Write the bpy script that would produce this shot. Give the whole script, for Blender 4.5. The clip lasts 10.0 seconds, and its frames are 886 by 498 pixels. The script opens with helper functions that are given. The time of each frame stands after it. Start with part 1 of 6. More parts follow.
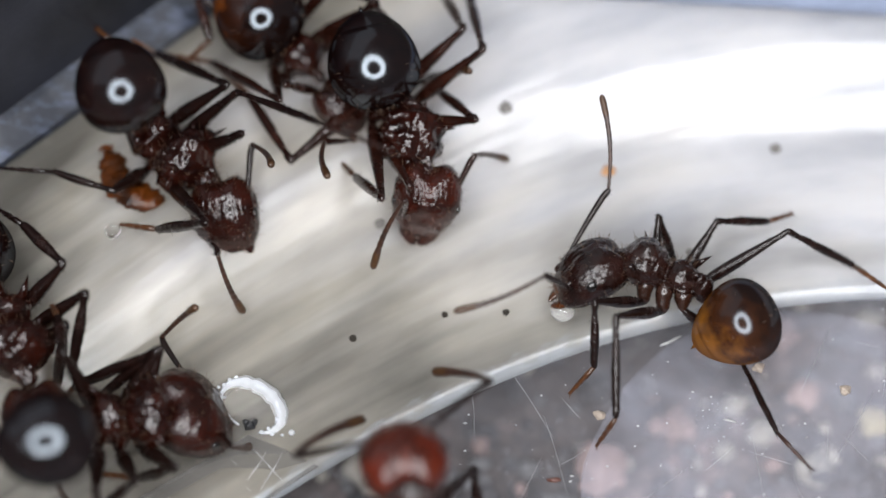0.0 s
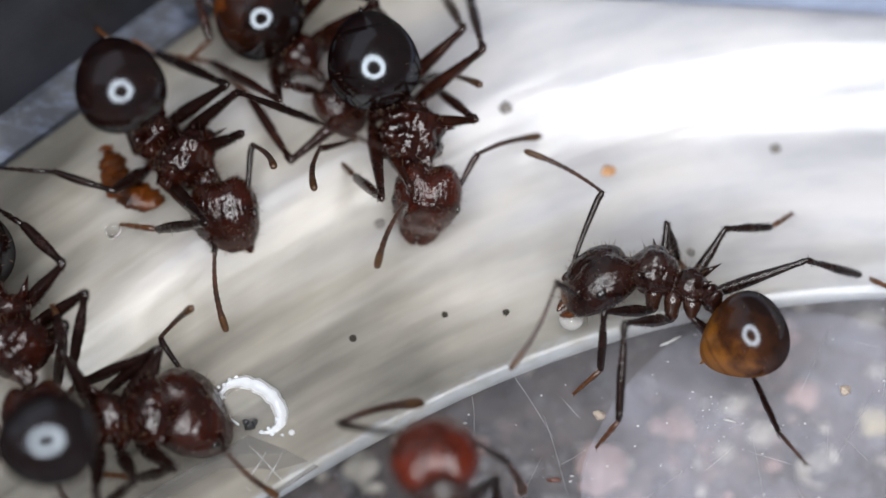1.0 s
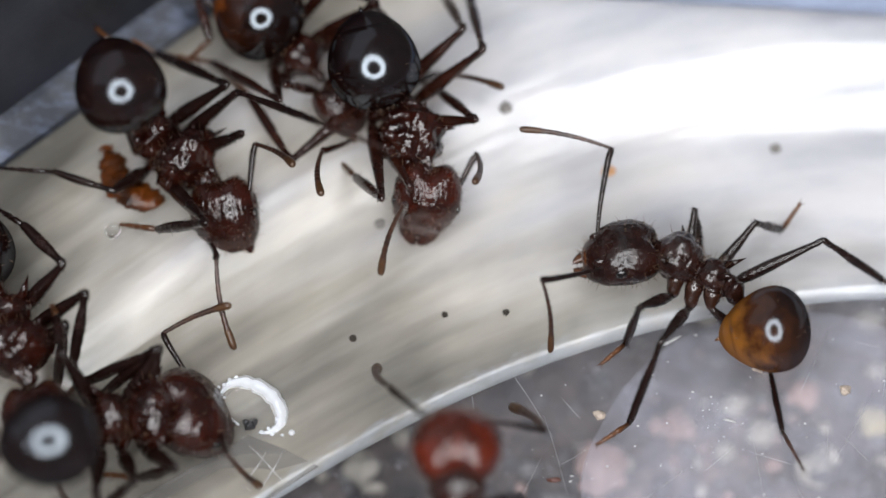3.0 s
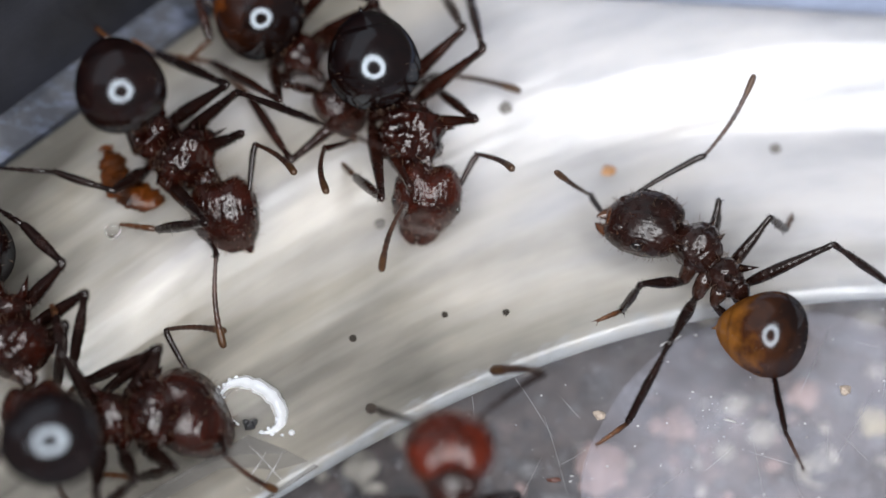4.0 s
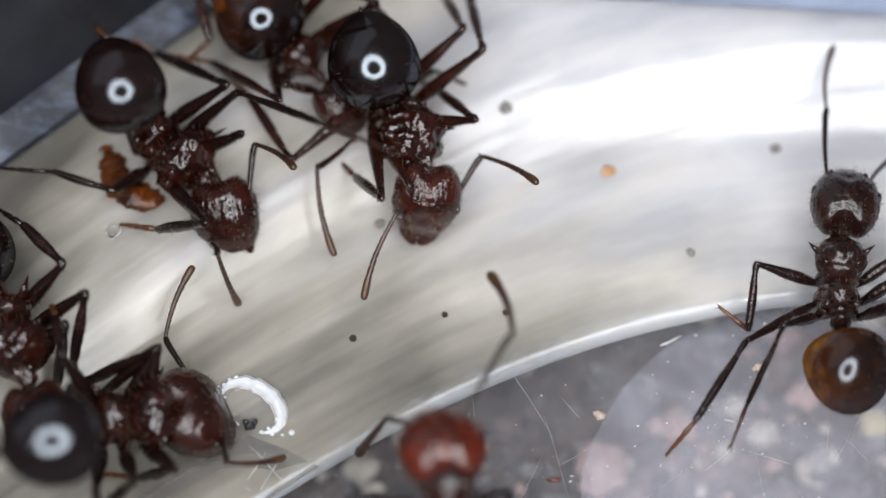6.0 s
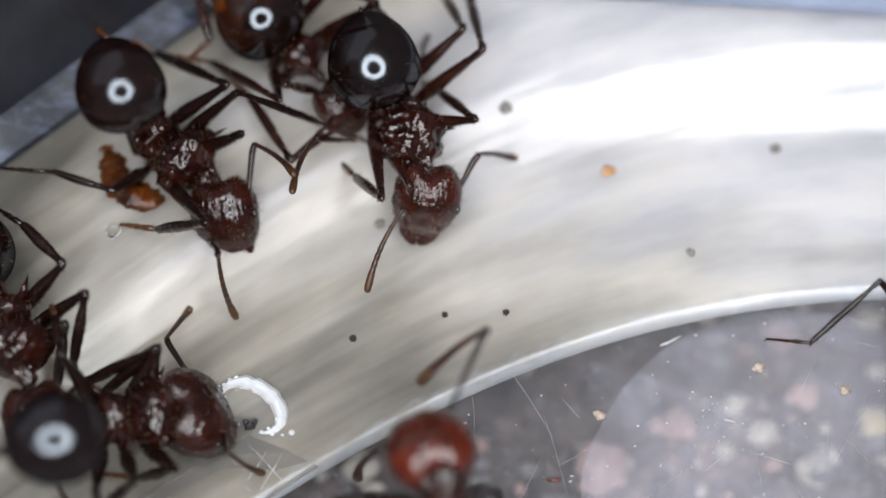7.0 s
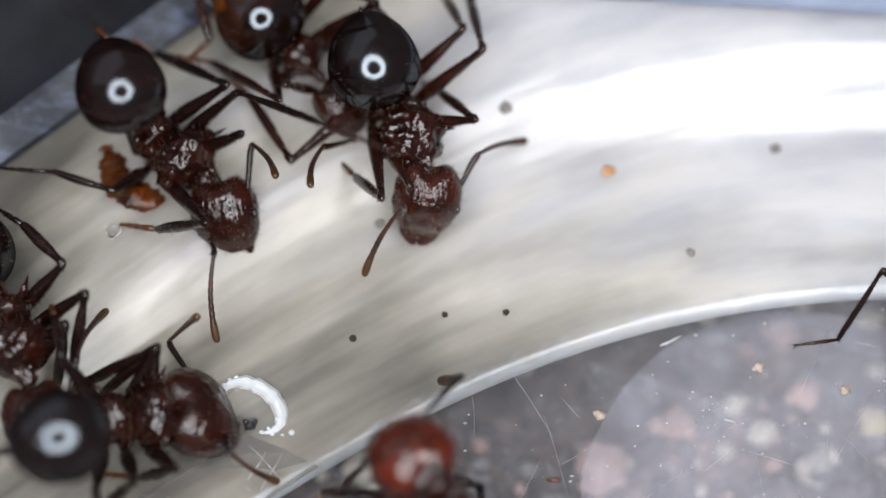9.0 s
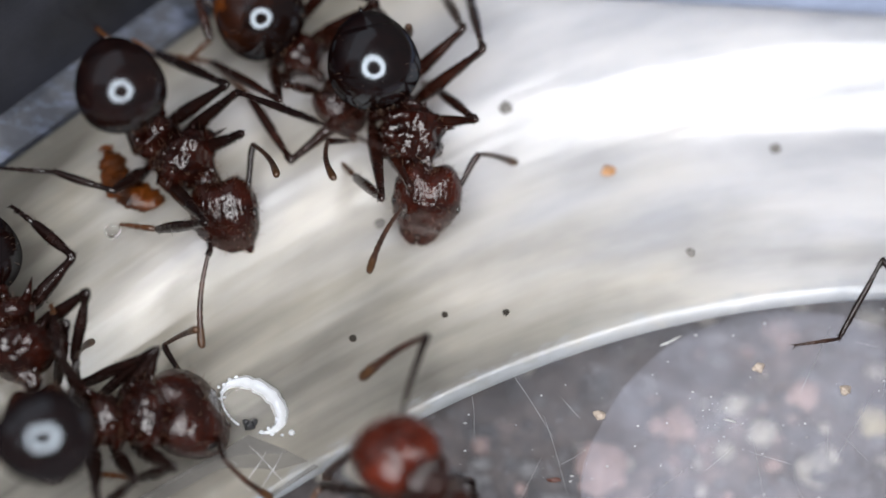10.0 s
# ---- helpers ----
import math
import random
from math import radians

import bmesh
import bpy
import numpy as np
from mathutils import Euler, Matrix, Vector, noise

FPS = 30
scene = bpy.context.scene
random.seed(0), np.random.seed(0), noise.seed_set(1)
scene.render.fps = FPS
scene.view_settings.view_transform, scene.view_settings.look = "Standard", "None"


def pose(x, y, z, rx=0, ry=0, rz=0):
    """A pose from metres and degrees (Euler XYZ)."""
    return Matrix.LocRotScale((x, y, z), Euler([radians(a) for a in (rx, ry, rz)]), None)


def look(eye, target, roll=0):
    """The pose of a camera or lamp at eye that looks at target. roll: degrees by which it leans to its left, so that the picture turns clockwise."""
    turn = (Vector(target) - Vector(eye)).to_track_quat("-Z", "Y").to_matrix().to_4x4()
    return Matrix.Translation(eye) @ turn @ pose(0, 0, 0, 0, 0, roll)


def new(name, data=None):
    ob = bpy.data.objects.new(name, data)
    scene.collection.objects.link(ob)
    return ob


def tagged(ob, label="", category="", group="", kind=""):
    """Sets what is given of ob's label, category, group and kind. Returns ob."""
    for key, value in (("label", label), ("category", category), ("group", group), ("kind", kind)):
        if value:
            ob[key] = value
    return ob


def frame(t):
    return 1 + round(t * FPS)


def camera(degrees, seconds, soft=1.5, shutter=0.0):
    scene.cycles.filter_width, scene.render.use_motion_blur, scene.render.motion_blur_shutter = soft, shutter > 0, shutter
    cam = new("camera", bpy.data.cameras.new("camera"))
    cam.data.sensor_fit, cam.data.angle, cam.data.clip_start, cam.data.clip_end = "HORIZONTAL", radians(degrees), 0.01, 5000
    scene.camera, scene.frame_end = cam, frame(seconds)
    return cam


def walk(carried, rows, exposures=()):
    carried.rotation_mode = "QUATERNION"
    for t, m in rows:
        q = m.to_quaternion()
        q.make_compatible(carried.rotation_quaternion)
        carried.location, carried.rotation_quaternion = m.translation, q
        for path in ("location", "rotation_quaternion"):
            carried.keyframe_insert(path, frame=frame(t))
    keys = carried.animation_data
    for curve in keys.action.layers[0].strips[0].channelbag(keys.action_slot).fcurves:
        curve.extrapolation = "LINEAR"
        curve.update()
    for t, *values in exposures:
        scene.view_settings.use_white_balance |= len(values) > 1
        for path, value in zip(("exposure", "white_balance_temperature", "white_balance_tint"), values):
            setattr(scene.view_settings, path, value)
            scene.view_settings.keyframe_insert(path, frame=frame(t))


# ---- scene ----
MM = 0.001  # lengths below are in millimetres
cam = camera(16, 10.0, soft=1.5)
cam.data.dof.use_dof = True
cam.data.dof.focus_distance = 68.7 * MM
cam.data.dof.aperture_fstop = 39.0
EYE = (0.0, -0.0376, 0.0602)
walk(cam, [(0, look(EYE, (0, 0, 0))), (10, look(EYE, (0, 0, 0)))], [(0, 0.0), (10, 0.0)])

# ---- light: a dim room and the ring light round the lens ----
world = bpy.data.worlds.new("room_light")
scene.world = world
world.use_nodes = True
world.node_tree.nodes["Background"].inputs[0].default_value = (0.95, 0.96, 1.0, 1)
world.node_tree.nodes["Background"].inputs[1].default_value = 0.13


def ring_light():
    """Flash ring round the lens: a glowing annulus in a dark housing."""
    m = bpy.data.materials.new("flash_diffuser")
    m.use_nodes = True
    nt = m.node_tree
    nt.nodes.clear()
    em, out = nt.nodes.new("ShaderNodeEmission"), nt.nodes.new("ShaderNodeOutputMaterial")
    em.inputs[0].default_value, em.inputs[1].default_value = (0.965, 0.975, 1.0, 1), 13.3
    nt.links.new(em.outputs[0], out.inputs[0])
    n, verts, faces = 64, [], []
    for r, z in ((20.0, 0.0), (38.0, 0.0), (41.0, 4.0), (18.0, 4.0)):
        for k in range(n):
            a = 2 * math.pi * k / n
            verts.append((r * math.cos(a) * MM, r * math.sin(a) * MM, z * MM))
    for i in range(4):
        for k in range(n):
            q = (i * n + k, i * n + (k + 1) % n, ((i + 1) % 4) * n + (k + 1) % n, ((i + 1) % 4) * n + k)
            faces.append(q)
    me = bpy.data.meshes.new("ring_light")
    me.from_pydata(verts, [], faces)
    dark = bpy.data.materials.new("flash_housing")
    dark.use_nodes = True
    dark.node_tree.nodes["Principled BSDF"].inputs[0].default_value = (0.02, 0.02, 0.02, 1)
    me.materials.append(m)
    me.materials.append(dark)
    for k, p in enumerate(me.polygons):
        p.material_index = 0 if k < n else 1
    ob = new("ring_light", me)
    ob.matrix_world = look(EYE, (0, 0, 0))
    tagged(ob, "round flash ring light with a black housing", "ring light")
    verts, faces = [], []
    for r, z in ((19.5, 4.0), (19.5, 5.0), (24.0, 9.0), (24.0, 60.0)):
        for k in range(n):
            a = 2 * math.pi * k / n
            verts.append((r * math.cos(a) * MM, r * math.sin(a) * MM, z * MM))
    for i in range(3):
        for k in range(n):
            faces.append((i * n + k, i * n + (k + 1) % n, (i + 1) * n + (k + 1) % n, (i + 1) * n + k))
    faces += [tuple(range(n, 2 * n)), tuple(range(3 * n, 4 * n))]
    me = bpy.data.meshes.new("lens_barrel")
    me.from_pydata(verts, [], faces)
    me.materials.append(dark)
    barrel = new("lens_barrel", me)
    barrel.matrix_world = look(EYE, (0, 0, 0))
    tagged(barrel, "black barrel of a close-up lens behind the ring light", "lens")


ring_light()


pane = bpy.data.lights.new("window_light", "AREA")
pane.shape, pane.size, pane.size_y = "RECTANGLE", 190 * MM, 220 * MM
pane.energy, pane.color = 0.048, (0.86, 0.93, 1.0)
window = new("window_light", pane)
window.matrix_world = look((-75 * MM, 70 * MM, 60 * MM), (0, 0, 0))


# ---- materials ----
def nodes_of(name):
    m = bpy.data.materials.new(name)
    m.use_nodes = True
    nt = m.node_tree
    return m, nt, nt.nodes["Principled BSDF"]


def noise_tex(nt, scale, detail=4.0, rough=0.6, stretch=None, rotate=0.0):
    tc = nt.nodes.new("ShaderNodeTexCoord")
    mp = nt.nodes.new("ShaderNodeMapping")
    mp.inputs["Scale"].default_value = stretch or (1, 1, 1)
    mp.inputs["Rotation"].default_value = (0, 0, rotate)
    n = nt.nodes.new("ShaderNodeTexNoise")
    n.inputs["Scale"].default_value = scale
    n.inputs["Detail"].default_value = detail
    n.inputs["Roughness"].default_value = rough
    nt.links.new(tc.outputs["Object"], mp.inputs[0])
    nt.links.new(mp.outputs[0], n.inputs["Vector"])
    return n.outputs["Fac"]


def ramp(nt, fac, stops):
    r = nt.nodes.new("ShaderNodeValToRGB")
    while len(r.color_ramp.elements) < len(stops):
        r.color_ramp.elements.new(0.5)
    for e, (p, c) in zip(r.color_ramp.elements, stops):
        e.position, e.color = p, (*c, 1) if len(c) == 3 else c
    nt.links.new(fac, r.inputs[0])
    return r.outputs[0]


def bump(nt, bsdf, fac, dist, strength=1.0, chain=None):
    b = nt.nodes.new("ShaderNodeBump")
    b.inputs["Strength"].default_value = strength
    b.inputs["Distance"].default_value = dist * MM
    nt.links.new(fac, b.inputs["Height"])
    if chain:
        nt.links.new(chain, b.inputs["Normal"])
    nt.links.new(b.outputs[0], bsdf.inputs["Normal"])
    return b.outputs[0]


def shell(nt, b, color, rough, gloss, normal):
    """A dark skin under a clear hard surface."""
    nt.links.new(color, b.inputs["Base Color"])
    nt.links.new(rough, b.inputs["Roughness"])
    b.inputs["Specular IOR Level"].default_value = gloss
    if normal:
        nt.links.new(normal, b.inputs["Normal"])


def even_shell(nt, b, color, rough, gloss, normal):
    """A dark skin under a fine velvety wax that mirrors the same share of light at every angle."""
    gl = nt.nodes.new("ShaderNodeBsdfGlossy")
    di = nt.nodes.new("ShaderNodeBsdfDiffuse")
    mx = nt.nodes.new("ShaderNodeMixShader")
    mx.inputs[0].default_value = gloss
    nt.links.new(color, di.inputs["Color"])
    gl.inputs["Color"].default_value = (0.80, 0.90, 1, 1)
    nt.links.new(rough, gl.inputs["Roughness"])
    nt.links.new(normal, gl.inputs["Normal"])
    nt.links.new(di.outputs[0], mx.inputs[1])
    nt.links.new(gl.outputs[0], mx.inputs[2])
    nt.links.new(mx.outputs[0], nt.nodes["Material Output"].inputs[0])
    nt.nodes.remove(b)


def rough_map(nt, rough):
    r = nt.nodes.new("ShaderNodeMapRange")
    r.inputs["To Min"].default_value, r.inputs["To Max"].default_value = rough * 0.6, rough * 1.5
    nt.links.new(noise_tex(nt, 4000, 3), r.inputs["Value"])
    return r.outputs[0]


def cuticle(name, dark, light, rough, grain, relief, ridges=0.0, gloss=0.9, waxy=False):
    """Ant cuticle: mottled colour, a pitted or ridged surface."""
    m, nt, b = nodes_of(name)
    col = ramp(nt, noise_tex(nt, 2200, 5), [(0.30, dark), (0.85, light)])
    n1 = bump(nt, b, noise_tex(nt, grain, 2, 0.5), relief)
    if ridges:
        n1 = bump(nt, b, noise_tex(nt, 15000, 1, 0.5, (0.10, 1, 1)), ridges, 1.0, n1)
    (even_shell if waxy else shell)(nt, b, col, rough_map(nt, rough), gloss, n1)
    return m


BODY = cuticle("rough_brown_cuticle", (0.0035, 0.0010, 0.0008), (0.032, 0.0065, 0.0034), 0.17, 9000, 0.012, 0.006, 0.5)
HEAD = cuticle("ridged_brown_cuticle", (0.0045, 0.0012, 0.0008), (0.036, 0.0062, 0.0028), 0.18, 15000, 0.008, 0.020, 0.55)
RED_BROWN_HEAD = cuticle("grainy_red_brown_cuticle", (0.0060, 0.0013, 0.0009), (0.060, 0.0100, 0.0040), 0.19, 13000, 0.014, 0.022, 0.5)
DARK_BODY = cuticle("smooth_black_brown_cuticle", (0.0045, 0.0016, 0.0012), (0.024, 0.0068, 0.0042), 0.25, 9000, 0.012, 0.0, 0.5)
DARK_HEAD = cuticle("faintly_ridged_black_brown_cuticle", (0.0032, 0.0010, 0.0008), (0.022, 0.0055, 0.0034), 0.25, 11000, 0.010, 0.006, 0.5)
RED_HEAD = cuticle("red_cuticle", (0.016, 0.0020, 0.0009), (0.115, 0.0135, 0.0032), 0.22, 12000, 0.004, 0.0, 0.6)
LEG = cuticle("leg_cuticle", (0.0040, 0.0013, 0.0010), (0.034, 0.0085, 0.0042), 0.24, 9000, 0.018, 0.0, 0.5)
DARK_LEG = cuticle("black_leg_cuticle", (0.0030, 0.0014, 0.0012), (0.016, 0.0056, 0.0040), 0.24, 9000, 0.022, 0.0, 0.42)
COXA = cuticle("brown_hip_cuticle", (0.010, 0.0035, 0.0020), (0.042, 0.014, 0.007), 0.24, 9000, 0.004, 0.0, 0.7)
JAW = cuticle("amber_jaw_cuticle", (0.010, 0.0030, 0.0012), (0.120, 0.036, 0.008), 0.2, 9000, 0.003, 0.0, 0.8)
TARSUS = cuticle("amber_tarsus_cuticle", (0.022, 0.008, 0.003), (0.15, 0.054, 0.014), 0.3, 8000, 0.006, 0.0, 0.6)
FUNICLE = cuticle("brown_antenna_cuticle", (0.008, 0.0032, 0.002), (0.060, 0.022, 0.011), 0.34, 9000, 0.006, 0.0, 0.6)
CLUB = cuticle("tan_antenna_tip_cuticle", (0.018, 0.0075, 0.003), (0.10, 0.043, 0.013), 0.4, 8000, 0.006, 0.0, 0.5)
BLACK = cuticle("black_gloss_cuticle", (0.0022, 0.0008, 0.0007), (0.0075, 0.0022, 0.0015), 0.145, 12000, 0.0006, 0.0, 0.072, True)
DULL_BLACK = cuticle("dull_black_brown_cuticle", (0.0030, 0.0012, 0.0010), (0.012, 0.0036, 0.0024), 0.15, 12000, 0.002, 0.0, 0.06, True)
EYE_M = cuticle("eye_facets", (0.003, 0.0025, 0.0025), (0.008, 0.006, 0.006), 0.2, 16000, 0.006, 0.0, 0.7)


def gaster_skin(name, deep, mid, amber, spread, rough=0.13, gloss=0.06):
    """Glossy gaster, with the amber crop showing through the skin near its tip and belly."""
    m, nt, b = nodes_of(name)
    tc = nt.nodes.new("ShaderNodeTexCoord")
    sep = nt.nodes.new("ShaderNodeSeparateXYZ")
    nt.links.new(tc.outputs["Object"], sep.inputs[0])
    a = nt.nodes.new("ShaderNodeMath")
    a.operation = "MULTIPLY_ADD"
    a.inputs[1].default_value, a.inputs[2].default_value = -170.0, 0.1 + spread
    both = nt.nodes.new("ShaderNodeMath")
    both.operation = "MULTIPLY_ADD"
    both.inputs[1].default_value = 3.2
    nt.links.new(sep.outputs[0], both.inputs[0])
    nt.links.new(sep.outputs[2], both.inputs[2])
    nt.links.new(both.outputs[0], a.inputs[0])
    n = nt.nodes.new("ShaderNodeMath")
    n.operation = "MULTIPLY_ADD"
    n.inputs[1].default_value = 1.05
    nt.links.new(noise_tex(nt, 1000, 4), n.inputs[0])
    nt.links.new(a.outputs[0], n.inputs[2])
    fine_mottle = nt.nodes.new("ShaderNodeMath")
    fine_mottle.operation = "MULTIPLY_ADD"
    fine_mottle.inputs[1].default_value = 0.7
    nt.links.new(noise_tex(nt, 2400, 5, 0.7), fine_mottle.inputs[0])
    lower = nt.nodes.new("ShaderNodeMath")
    lower.operation = "ADD"
    lower.inputs[1].default_value = -0.35
    nt.links.new(n.outputs[0], lower.inputs[0])
    nt.links.new(lower.outputs[0], fine_mottle.inputs[2])
    col = ramp(nt, fine_mottle.outputs[0], [(0.25, deep), (0.68, mid), (1.0, amber)])
    even_shell(nt, b, col, rough_map(nt, rough), gloss, bump(nt, b, noise_tex(nt, 12000, 2), 0.001))
    return m


AMBER = gaster_skin("amber_brown_gaster_skin", (0.008, 0.0030, 0.0018), (0.036, 0.0115, 0.0034), (0.165, 0.062, 0.0095), 0.17, 0.16, 0.05)
AMBER_DARK = gaster_skin("dark_amber_gaster_skin", (0.005, 0.002, 0.0015), (0.022, 0.006, 0.002), (0.13, 0.034, 0.006), 0.03, 0.10, 0.06)


def plain(name, color, rough=0.5, spec=0.5, var=0.25, scale=600, relief=0.0):
    m, nt, b = nodes_of(name)
    lo = tuple(c * (1 - var) for c in color)
    hi = tuple(min(1, c * (1 + var)) for c in color)
    nt.links.new(ramp(nt, noise_tex(nt, scale, 5), [(0.3, lo), (0.7, hi)]), b.inputs["Base Color"])
    b.inputs["Roughness"].default_value = rough
    b.inputs["Specular IOR Level"].default_value = spec
    if relief:
        bump(nt, b, noise_tex(nt, scale * 4, 4), relief)
    return m


def clear(name, rough=0.02, tint=(1, 1, 1), milk=0.0, ior=1.45):
    m, nt, b = nodes_of(name)
    b.inputs["Base Color"].default_value = (*tint, 1)
    b.inputs["Transmission Weight"].default_value = 1.0 - milk
    b.inputs["Roughness"].default_value = rough
    b.inputs["IOR"].default_value = ior
    return m


HAIR = plain("pale_brown_hair", (0.10, 0.06, 0.036), 0.4)
LIQUID = clear("clear_liquid", 0.0, (1, 1, 1), 0.0, 1.36)
MILKY = clear("milky_liquid", 0.02, (0.97, 0.97, 0.95), 0.22, 1.36)
# Whitened liquid: the bright reflection on the drops is put into its colour.
PALE_SHINE = clear("whitened_shine_liquid", 0.3, (0.92, 0.95, 1.0), 0.38, 1.36)
ORANGE = plain("orange_food", (0.095, 0.024, 0.0026), 0.3, 0.4, 0.95, 900, 0.05)
PALE_ORANGE = plain("pale_orange_crumb", (0.46, 0.24, 0.11), 0.5, 0.4, 0.4, 1500, 0.02)
GRAIN = plain("black_grain", (0.012, 0.012, 0.014), 0.3, 0.6, 0.5, 3000, 0.03)
SPECK = plain("dark_speck", (0.028, 0.024, 0.020), 0.8, 0.1)
DUST = plain("white_dust", (0.40, 0.40, 0.40), 0.5)
GREY_SPECK = plain("grey_speck", (0.17, 0.16, 0.15), 0.8, 0.1)
SCRATCH = plain("pale_scratch", (0.26, 0.26, 0.26), 0.4)
TAN = plain("tan_crumb", (0.36, 0.30, 0.25), 0.6, 0.3, 0.3, 2500, 0.02)
FLECK = plain("brown_fleck", (0.09, 0.03, 0.02), 0.5)


def sheet_skin():
    """Milky bent plastic: cloudy bands and painted highlights along the bend, lighter towards one end."""
    m, nt, b = nodes_of("milky_plastic")
    uv = nt.nodes.new("ShaderNodeUVMap")
    sep = nt.nodes.new("ShaderNodeSeparateXYZ")
    nt.links.new(uv.outputs[0], sep.inputs[0])

    def streaks(scale, along, detail):
        mp = nt.nodes.new("ShaderNodeMapping")
        mp.inputs["Scale"].default_value = (along, 1, 1)
        n = nt.nodes.new("ShaderNodeTexNoise")
        n.inputs["Scale"].default_value, n.inputs["Detail"].default_value = scale, detail
        nt.links.new(uv.outputs[0], mp.inputs[0])
        nt.links.new(mp.outputs[0], n.inputs["Vector"])
        return n.outputs["Fac"]

    def madd(a, k, c):
        q = nt.nodes.new("ShaderNodeMath")
        q.operation = "MULTIPLY_ADD"
        nt.links.new(a, q.inputs[0])
        q.inputs[1].default_value = k
        if isinstance(c, float):
            q.inputs[2].default_value = c
        else:
            nt.links.new(c, q.inputs[2])
        return q.outputs[0]

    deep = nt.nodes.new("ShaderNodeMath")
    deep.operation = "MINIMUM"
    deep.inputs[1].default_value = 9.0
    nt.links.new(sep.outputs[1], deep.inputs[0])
    # Greyer behind the fold: the bright band's far limit is in the colour.
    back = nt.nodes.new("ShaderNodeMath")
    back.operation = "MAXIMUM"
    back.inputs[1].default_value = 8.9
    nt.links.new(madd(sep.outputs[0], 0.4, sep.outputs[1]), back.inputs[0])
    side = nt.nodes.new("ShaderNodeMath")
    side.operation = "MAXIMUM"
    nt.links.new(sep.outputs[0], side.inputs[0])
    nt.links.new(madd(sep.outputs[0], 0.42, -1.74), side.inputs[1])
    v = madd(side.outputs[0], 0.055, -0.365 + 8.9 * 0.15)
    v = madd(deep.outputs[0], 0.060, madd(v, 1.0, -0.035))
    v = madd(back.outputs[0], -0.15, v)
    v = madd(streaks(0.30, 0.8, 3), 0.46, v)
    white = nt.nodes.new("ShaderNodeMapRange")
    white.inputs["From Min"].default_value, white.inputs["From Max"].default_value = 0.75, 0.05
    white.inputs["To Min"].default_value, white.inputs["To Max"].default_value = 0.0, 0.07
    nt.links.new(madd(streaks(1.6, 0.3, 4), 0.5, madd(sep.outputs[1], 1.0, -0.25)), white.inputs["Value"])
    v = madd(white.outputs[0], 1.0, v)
    # Painted shade: darker towards the end beside the wall.
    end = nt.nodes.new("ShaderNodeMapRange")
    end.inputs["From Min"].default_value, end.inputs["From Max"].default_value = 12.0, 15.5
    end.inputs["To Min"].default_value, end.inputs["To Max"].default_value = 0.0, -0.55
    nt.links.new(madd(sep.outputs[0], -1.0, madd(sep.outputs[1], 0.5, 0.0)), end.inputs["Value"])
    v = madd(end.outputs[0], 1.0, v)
    # Painted highlight: a lighter band where the fold catches the light.
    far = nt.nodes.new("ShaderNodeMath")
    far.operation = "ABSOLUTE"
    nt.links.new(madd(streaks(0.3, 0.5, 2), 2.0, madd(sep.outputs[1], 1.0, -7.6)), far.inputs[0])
    crease_light = nt.nodes.new("ShaderNodeMapRange")
    crease_light.interpolation_type = "SMOOTHSTEP"
    crease_light.inputs["From Min"].default_value, crease_light.inputs["From Max"].default_value = 1.9, 0.3
    crease_light.inputs["To Min"].default_value, crease_light.inputs["To Max"].default_value = 0.0, 0.10
    nt.links.new(far.outputs[0], crease_light.inputs["Value"])
    v = madd(crease_light.outputs[0], 1.0, v)
    # Long streaks in the colour imitate reflections along the folds.
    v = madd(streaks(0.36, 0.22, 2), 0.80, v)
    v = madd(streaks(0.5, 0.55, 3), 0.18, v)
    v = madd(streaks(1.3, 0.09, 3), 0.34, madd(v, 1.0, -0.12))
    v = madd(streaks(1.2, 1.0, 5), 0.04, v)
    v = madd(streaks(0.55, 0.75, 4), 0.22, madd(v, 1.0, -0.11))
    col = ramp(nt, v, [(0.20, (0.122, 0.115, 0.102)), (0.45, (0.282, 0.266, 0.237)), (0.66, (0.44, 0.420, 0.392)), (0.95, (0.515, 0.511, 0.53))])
    cloud = nt.nodes.new("ShaderNodeMix")
    cloud.data_type, cloud.blend_type = "RGBA", "MULTIPLY"
    cloud.inputs[0].default_value = 1.0
    nt.links.new(col, cloud.inputs[6])
    warm = nt.nodes.new("ShaderNodeMix")
    warm.data_type, warm.blend_type = "RGBA", "MULTIPLY"
    aged = nt.nodes.new("ShaderNodeMapRange")
    aged.inputs["From Min"].default_value, aged.inputs["From Max"].default_value = 3.5, -3.0
    nt.links.new(madd(streaks(0.3, 0.8, 2), 4.0, madd(sep.outputs[0], 1.0, -2.0)), aged.inputs["Value"])
    nt.links.new(aged.outputs[0], warm.inputs[0])
    nt.links.new(cloud.outputs[2], warm.inputs[6])
    warm.inputs[7].default_value = (1.015, 1.0, 0.975, 1)
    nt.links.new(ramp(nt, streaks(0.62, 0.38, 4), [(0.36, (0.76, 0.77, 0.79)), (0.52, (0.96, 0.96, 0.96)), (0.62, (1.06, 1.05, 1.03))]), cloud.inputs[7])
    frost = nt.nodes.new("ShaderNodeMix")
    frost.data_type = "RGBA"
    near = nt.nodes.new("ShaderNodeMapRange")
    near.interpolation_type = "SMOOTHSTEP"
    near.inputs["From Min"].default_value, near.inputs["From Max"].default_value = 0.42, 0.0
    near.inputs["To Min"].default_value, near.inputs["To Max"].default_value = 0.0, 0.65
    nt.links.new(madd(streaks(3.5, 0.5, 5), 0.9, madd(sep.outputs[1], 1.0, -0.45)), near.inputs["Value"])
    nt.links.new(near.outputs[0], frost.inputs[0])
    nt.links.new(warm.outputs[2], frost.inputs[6])
